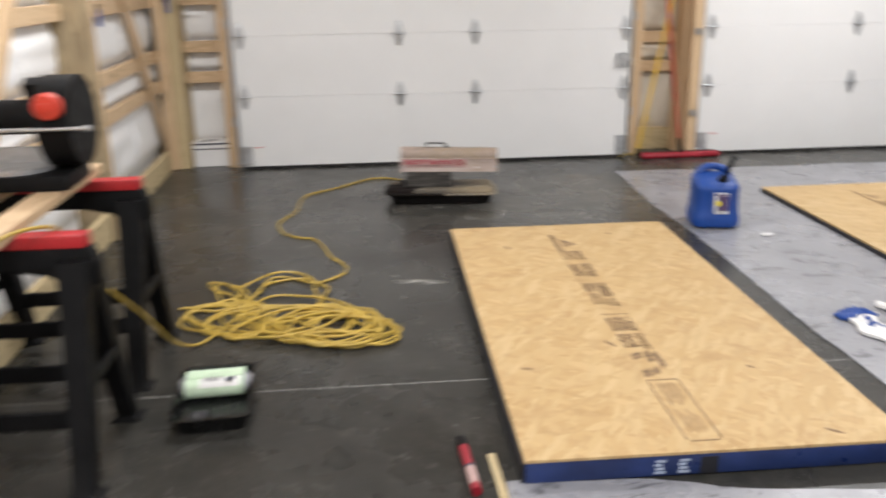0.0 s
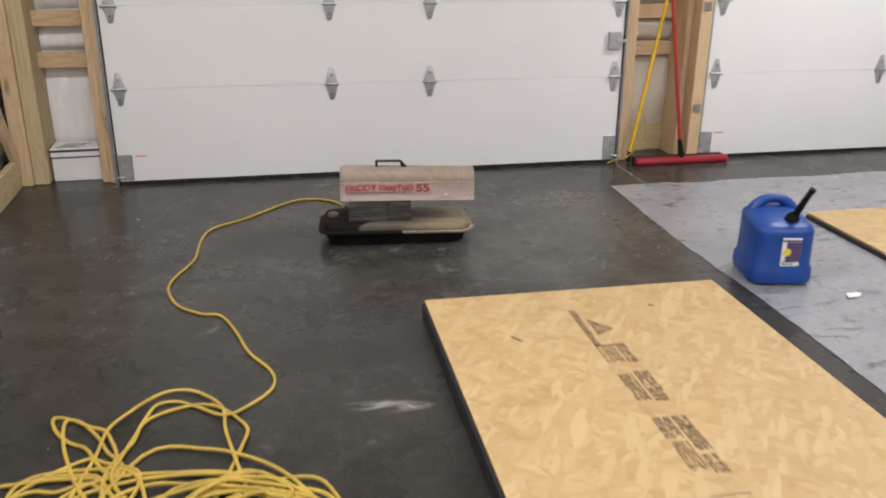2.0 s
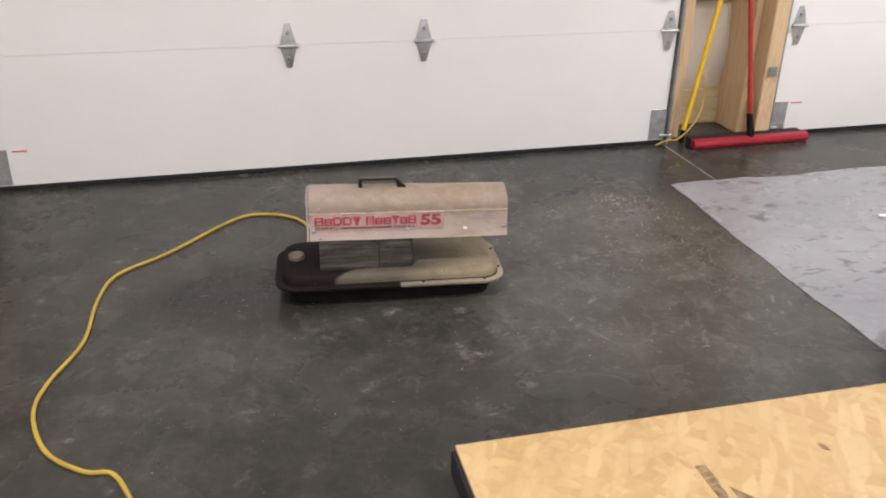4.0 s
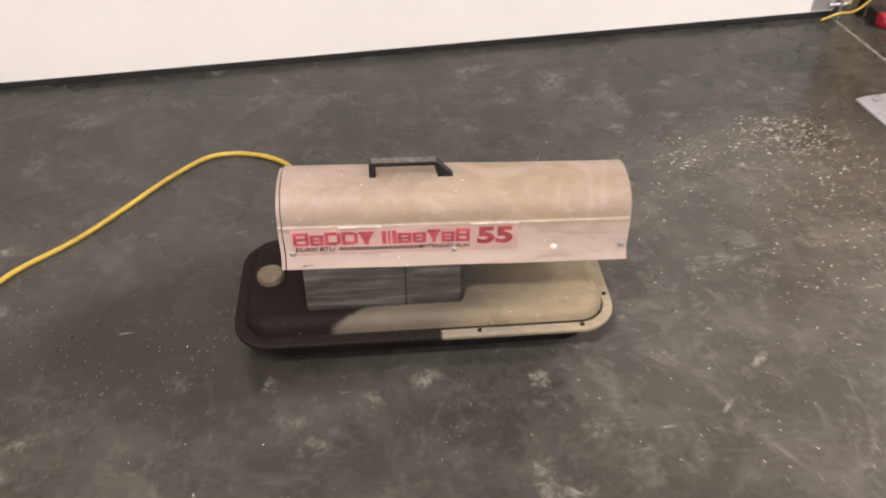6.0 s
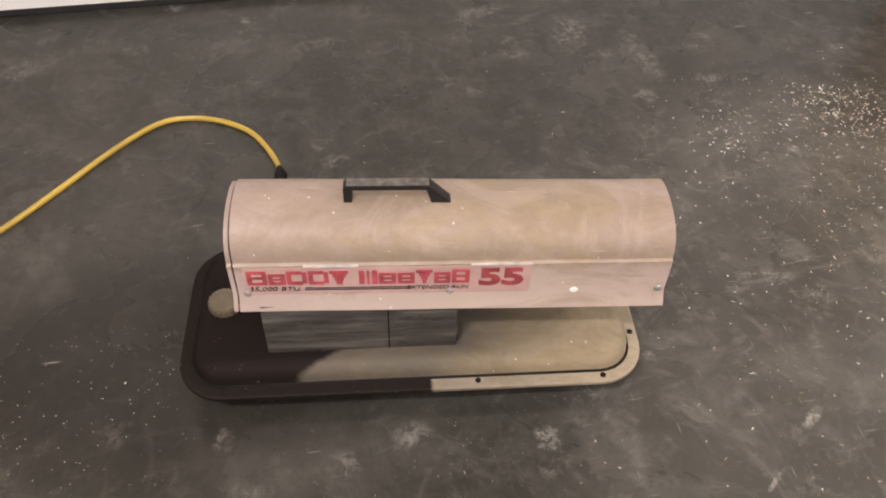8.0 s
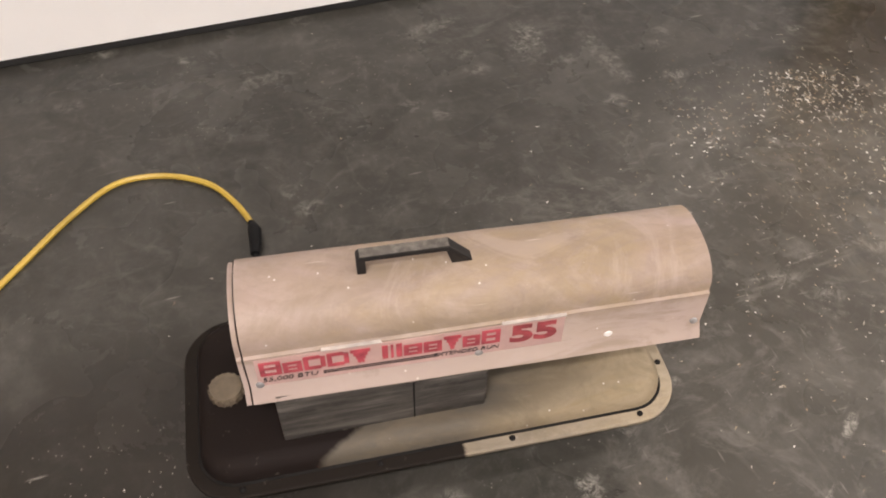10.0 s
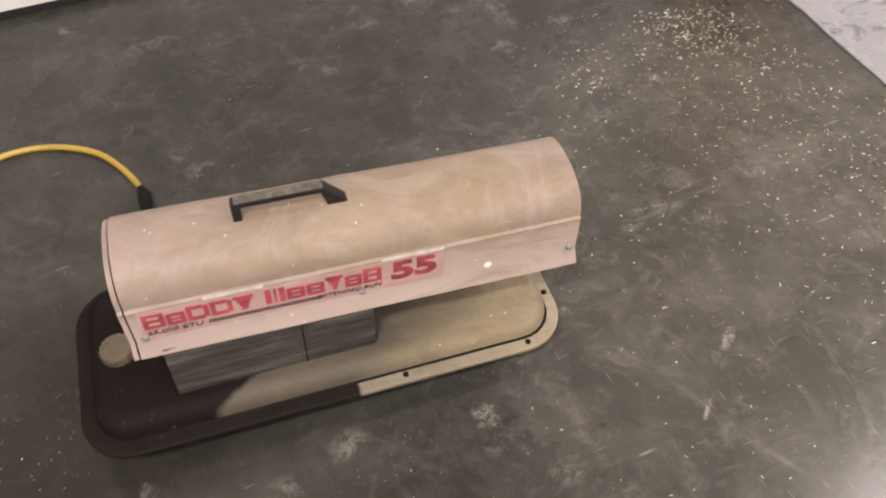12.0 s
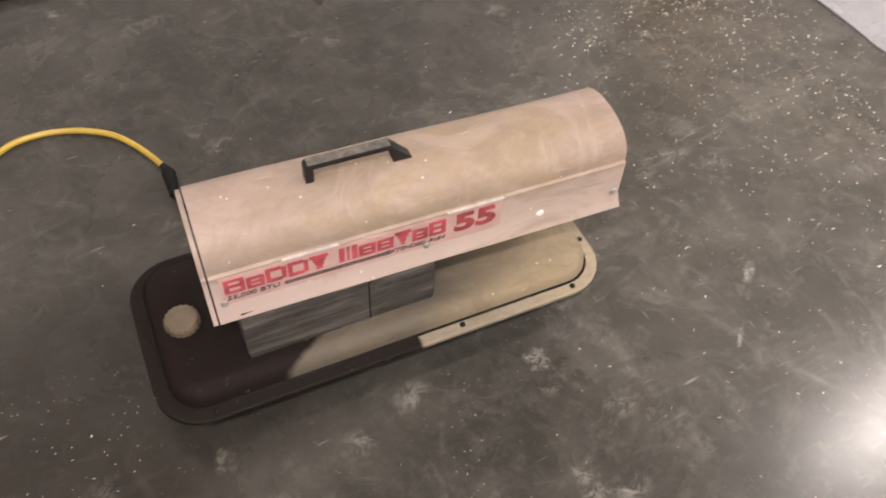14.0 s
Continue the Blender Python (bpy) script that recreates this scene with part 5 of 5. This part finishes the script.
part("arm", prism([(0.20, 0.06), (0.24, 0.16), (0.10, 0.36), (0.04, 0.34), (0.12, 0.16)], 0.05, "x", 0.006, 0.03), M_BLACK, saw)
part("dial", turned([(0.0, 0.0), (0.046, 0.0), (0.046, 0.022), (0.038, 0.034), (0.016, 0.036), (0.014, 0.052), (0.0, 0.054)], 20), M_ORANGE, saw, "orange-red dial", pose(0.176, -0.130, 0.288, 90))
part("guide_rod", rod((-0.25, -0.15, 0.215), (0.30, -0.15, 0.215), 0.0065), M_GALV, saw, "bright steel rod")
part("rod_knob", rod((0.285, -0.15, 0.215), (0.303, -0.15, 0.215), 0.011), M_GALV, saw)

# ---- clamps on the girts ----
def clamp(at):
    c = thing("bar_clamp", "blue-handled black bar clamp hung on a girt", "clamp", at, "clamps")
    part("bar", box(-0.01, 0.22, -0.012, -0.006, 0.0, 0.016, 0.001), M_BLACK, c, "black steel bar")
    part("jaw", box(-0.03, 0.0, -0.025, 0.0, -0.03, 0.02, 0.004), M_BLACK, c)
    part("handle", tube([Vector((0.0, -0.018, -0.01)), Vector((-0.002, -0.02, -0.05)), Vector((0.0, -0.02, -0.11))], 0.014, 10), M_BLUE, c, "blue grip")
    return c


clamp(WEST @ pose(-1.47, 0.022, 1.315))
clamp(pose(-1.80, 7.146, 1.33))

# ---- paint tray with wrapped roller covers ----
tray = thing("paint_tray", "black plastic paint tray holding wrapped roller covers", "paint tray", pose(-0.905, 3.065, 0, 0, 0, 4))
TW, TL = 0.275, 0.43
tr = lofted([[(x, y, z) for x, y in rounded(w, l, r, 5)] for w, l, r, z in ((TW - 0.05, TL - 0.06, 0.03, 0.0), (TW - 0.012, TL - 0.012, 0.03, 0.058), (TW, TL, 0.03, 0.061), (TW, TL, 0.03, 0.065), (TW - 0.02, TL - 0.02, 0.025, 0.065), (TW - 0.05, TL - 0.06, 0.022, 0.010))], True)
part("pan", tr, M_BLACK_GLOSS, tray, "glossy black moulded pan")
for k in range(9):
    part("grid_rib", box(-0.085 + 0.006 * (k % 2), -0.02 + 0.006 * (k % 2), -0.06 - 0.0125 * k, -0.055 - 0.0125 * k, 0.010, 0.0185, 0.002), M_BLACK_GLOSS, tray)
pack = thing("roller_covers", "two mint roller covers in clear wrap on the tray", "roller covers", pose(-0.915, 3.155, 0.048, 0, 0, 4) @ Matrix.Diagonal((0.86, 0.95, 1, 1)))
for dy, dz in ((-0.036, 0.0), (0.036, 0.004)):
    part("roller_cover", rod((-0.122, dy, dz), (0.122, dy, dz), 0.035, 22), M_FELT, pack, "mint green nap cover")
wrap_label = part("wrap_label", lofted([[(x, -0.036 + 0.0358 * math.sin(a), 0.0358 * math.cos(a)) for a in (-1.1 + 2.4 * q / 10 for q in range(11))] + [(x, -0.036 + 0.0364 * math.sin(a), 0.0364 * math.cos(a)) for a in (1.3 - 2.4 * q / 10 for q in range(11))] for x in (-0.06, 0.105)]), M_PAPER, pack, "white paper label with a dark square")
part("label_square", box(0.045, 0.085, -0.062, -0.030, 0.0368, 0.0374), M_LABEL_DARK, wrap_label)
for k in range(5):
    part("label_bar", box(-0.045, 0.03 - 0.01 * (k % 2), -0.058 + 0.008 * k, -0.055 + 0.008 * k, 0.0366, 0.0372), M_GALV_DARK, wrap_label)
for sx in (-1, 1):
    crimp = bmesh.new()
    bmesh.ops.create_cone(crimp, cap_ends=True, segments=14, radius1=0.045, radius2=0.02, depth=0.03, matrix=pose(sx * 0.137, 0, 0.0, 0, sx * 90, 0) @ Matrix.Diagonal((0.8, 1.5, 1, 1)))
    part("wrap_end", crimp, M_POLY, pack, "gathered clear wrap end")

# ---- small things on the floor ----
mk = thing("paint_marker", "red and white marker lying on the concrete", "marker", pose(-0.047, 2.56, 0.0165, 0, 0, 3))
part("barrel", rod((0.0, -0.15, 0), (0.0, 0.095, 0), 0.016, 16), M_BROOM, mk, "dark red barrel")
part("cap", rod((0.0, 0.096, 0), (0.0, 0.15, 0), 0.0165, 16), M_BLACK, mk, "black cap")
part("band", rod((0.0, -0.12, 0), (0.0, -0.03, 0), 0.01645, 16), M_DECAL, mk, "pale worn label band")
part("band_stripe", rod((0.0, -0.03, 0), (0.0, -0.018, 0), 0.01655, 16), M_LABEL_DARK, mk)
board("stir_stick", (0.034, 2.63, 0.0035), (0.042, 2.33, 0.0035), 0.026, 0.006, M_TREATED_PALE, None, (1, 0, 0), "thin pale wooden paint stick on the concrete", "paint stick")

pk = thing("plastic_package", "crumpled blue and white plastic package on film", "package", pose(1.80, 3.36, 0.012, 0, 0, 4))


def crumple(w, l, h, seed, cy=0.0):
    n = 12
    bm = bmesh.new()
    tops = [[bm.verts.new((w * (i / n - 0.5) * (1 + 0.2 * math.sin(j * 0.9 + seed)) + 0.012 * math.sin(j * 0.6), cy + l * (j / n - 0.5), h * (0.35 + 0.65 * math.sin(math.pi * i / n)) * (0.7 + 0.5 * noise.noise(Vector((i * 0.7, j * 0.6, seed)))))) for j in range(n + 1)] for i in range(n + 1)]
    for i in range(n):
        for j in range(n):
            bm.faces.new((tops[i][j], tops[i + 1][j], tops[i + 1][j + 1], tops[i][j + 1]))
    g = bmesh.ops.extrude_face_region(bm, geom=bm.faces[:])["geom"]
    for v in g:
        if isinstance(v, bmesh.types.BMVert):
            v.co.z = -0.003
    return bm


part("bag", crumple(0.13, 0.30, 0.035, 2.0), M_PAPER, pk, "crumpled white film")
part("blue_end", crumple(0.15, 0.075, 0.042, 4.0, 0.185), M_BLUE, pk, "blue printed end")
part("blue_end", crumple(0.12, 0.07, 0.042, 7.0, -0.185), M_BLUE, pk, "blue printed end")
part("blue_print", crumple(0.055, 0.16, 0.040, 9.0, 0.04), M_BLUE, pk, "blue printed stripe")
wt = thing("white_tube", "white plastic tube lying on the film", "tube", pose(2.03, 3.47, 0.022, 0, 0, 24))
part("pipe", lofted([[(r * math.cos(2 * math.pi * q / 16), y, r * math.sin(2 * math.pi * q / 16)) for q in range(16)] for y, r in ((-0.20, 0.014), (-0.20, 0.016), (0.20, 0.016), (0.20, 0.014), (-0.2, 0.014))], False), M_PAPER, wt)
for x, y, s, a in ((1.957, 4.774, 1.0, 20), (1.78, 3.02, 0.45, 60), (2.25, 6.0, 0.5, 10), (0.245, 2.475, 0.35, 40)):
    solid("paper_scrap", prism([(-0.05 * s, -0.014 * s), (0.012 * s, -0.022 * s), (0.055 * s, -0.006 * s), (0.04 * s, 0.016 * s), (-0.02 * s, 0.020 * s)], 0.002, "z"), M_PAPER, "torn white scrap on the plastic film", "paper scrap", pose(x, y, 0.011, 2, 3, a), "scraps")

# ---- wood shavings and grit swept beside the heater ----
rng = random.Random(77)
verts, faces = [], []


def shaving(x, y, s):
    """A little curled flake, six corners, lying on the slab."""
    a, curl, n0 = rng.uniform(0, 2 * math.pi), rng.uniform(0.1, 0.8), len(verts)
    l, w = s * rng.uniform(0.6, 1.5), s * rng.uniform(0.25, 0.6)
    for i in range(3):
        f = i - 1
        for side in (-1, 1):
            px, py, pz = f * l, side * w, 0.0008 + curl * s * (0.6 if i == 2 else 0.0) + rng.uniform(0, 0.3) * s
            verts.append((x + px * math.cos(a) - py * math.sin(a), y + px * math.sin(a) + py * math.cos(a), pz))
    faces.extend([(n0, n0 + 2, n0 + 3, n0 + 1), (n0 + 2, n0 + 4, n0 + 5, n0 + 3)])


for cx, cy, sx, sy, count, size in ((1.23, 6.42, 0.05, 0.036, 170, 0.0027), (1.30, 6.36, 0.07, 0.06, 260, 0.0024), (1.22, 6.30, 0.15, 0.13, 480, 0.0021), (0.97, 6.34, 0.06, 0.05, 110, 0.0024), (1.02, 6.05, 0.24, 0.26, 430, 0.0020), (1.33, 6.0, 0.11, 0.22, 460, 0.0024), (0.95, 5.65, 0.30, 0.25, 210, 0.0019), (0.45, 5.9, 0.55, 0.5, 160, 0.0017), (-0.2, 5.2, 0.6, 0.9, 90, 0.0016)):
    for _ in range(int(count * 0.8)):
        x, y = rng.gauss(cx, sx), rng.gauss(cy, sy)
        if y < 7.0 and x < 1.54 and not (0.0 < x < 1.5 and y < 4.92) and not (-0.27 < x < 0.57 and 5.64 < y < 6.14):
            shaving(x, y, size * rng.uniform(0.6, 1.5))
me = bpy.data.meshes.new("wood_shavings")
me.from_pydata(verts, [], faces)
me.materials.append(M_CHIP)
tagged(new("wood_shavings", me), "scattered pale wood shavings and grit on concrete", "wood shavings", kind="stuff")
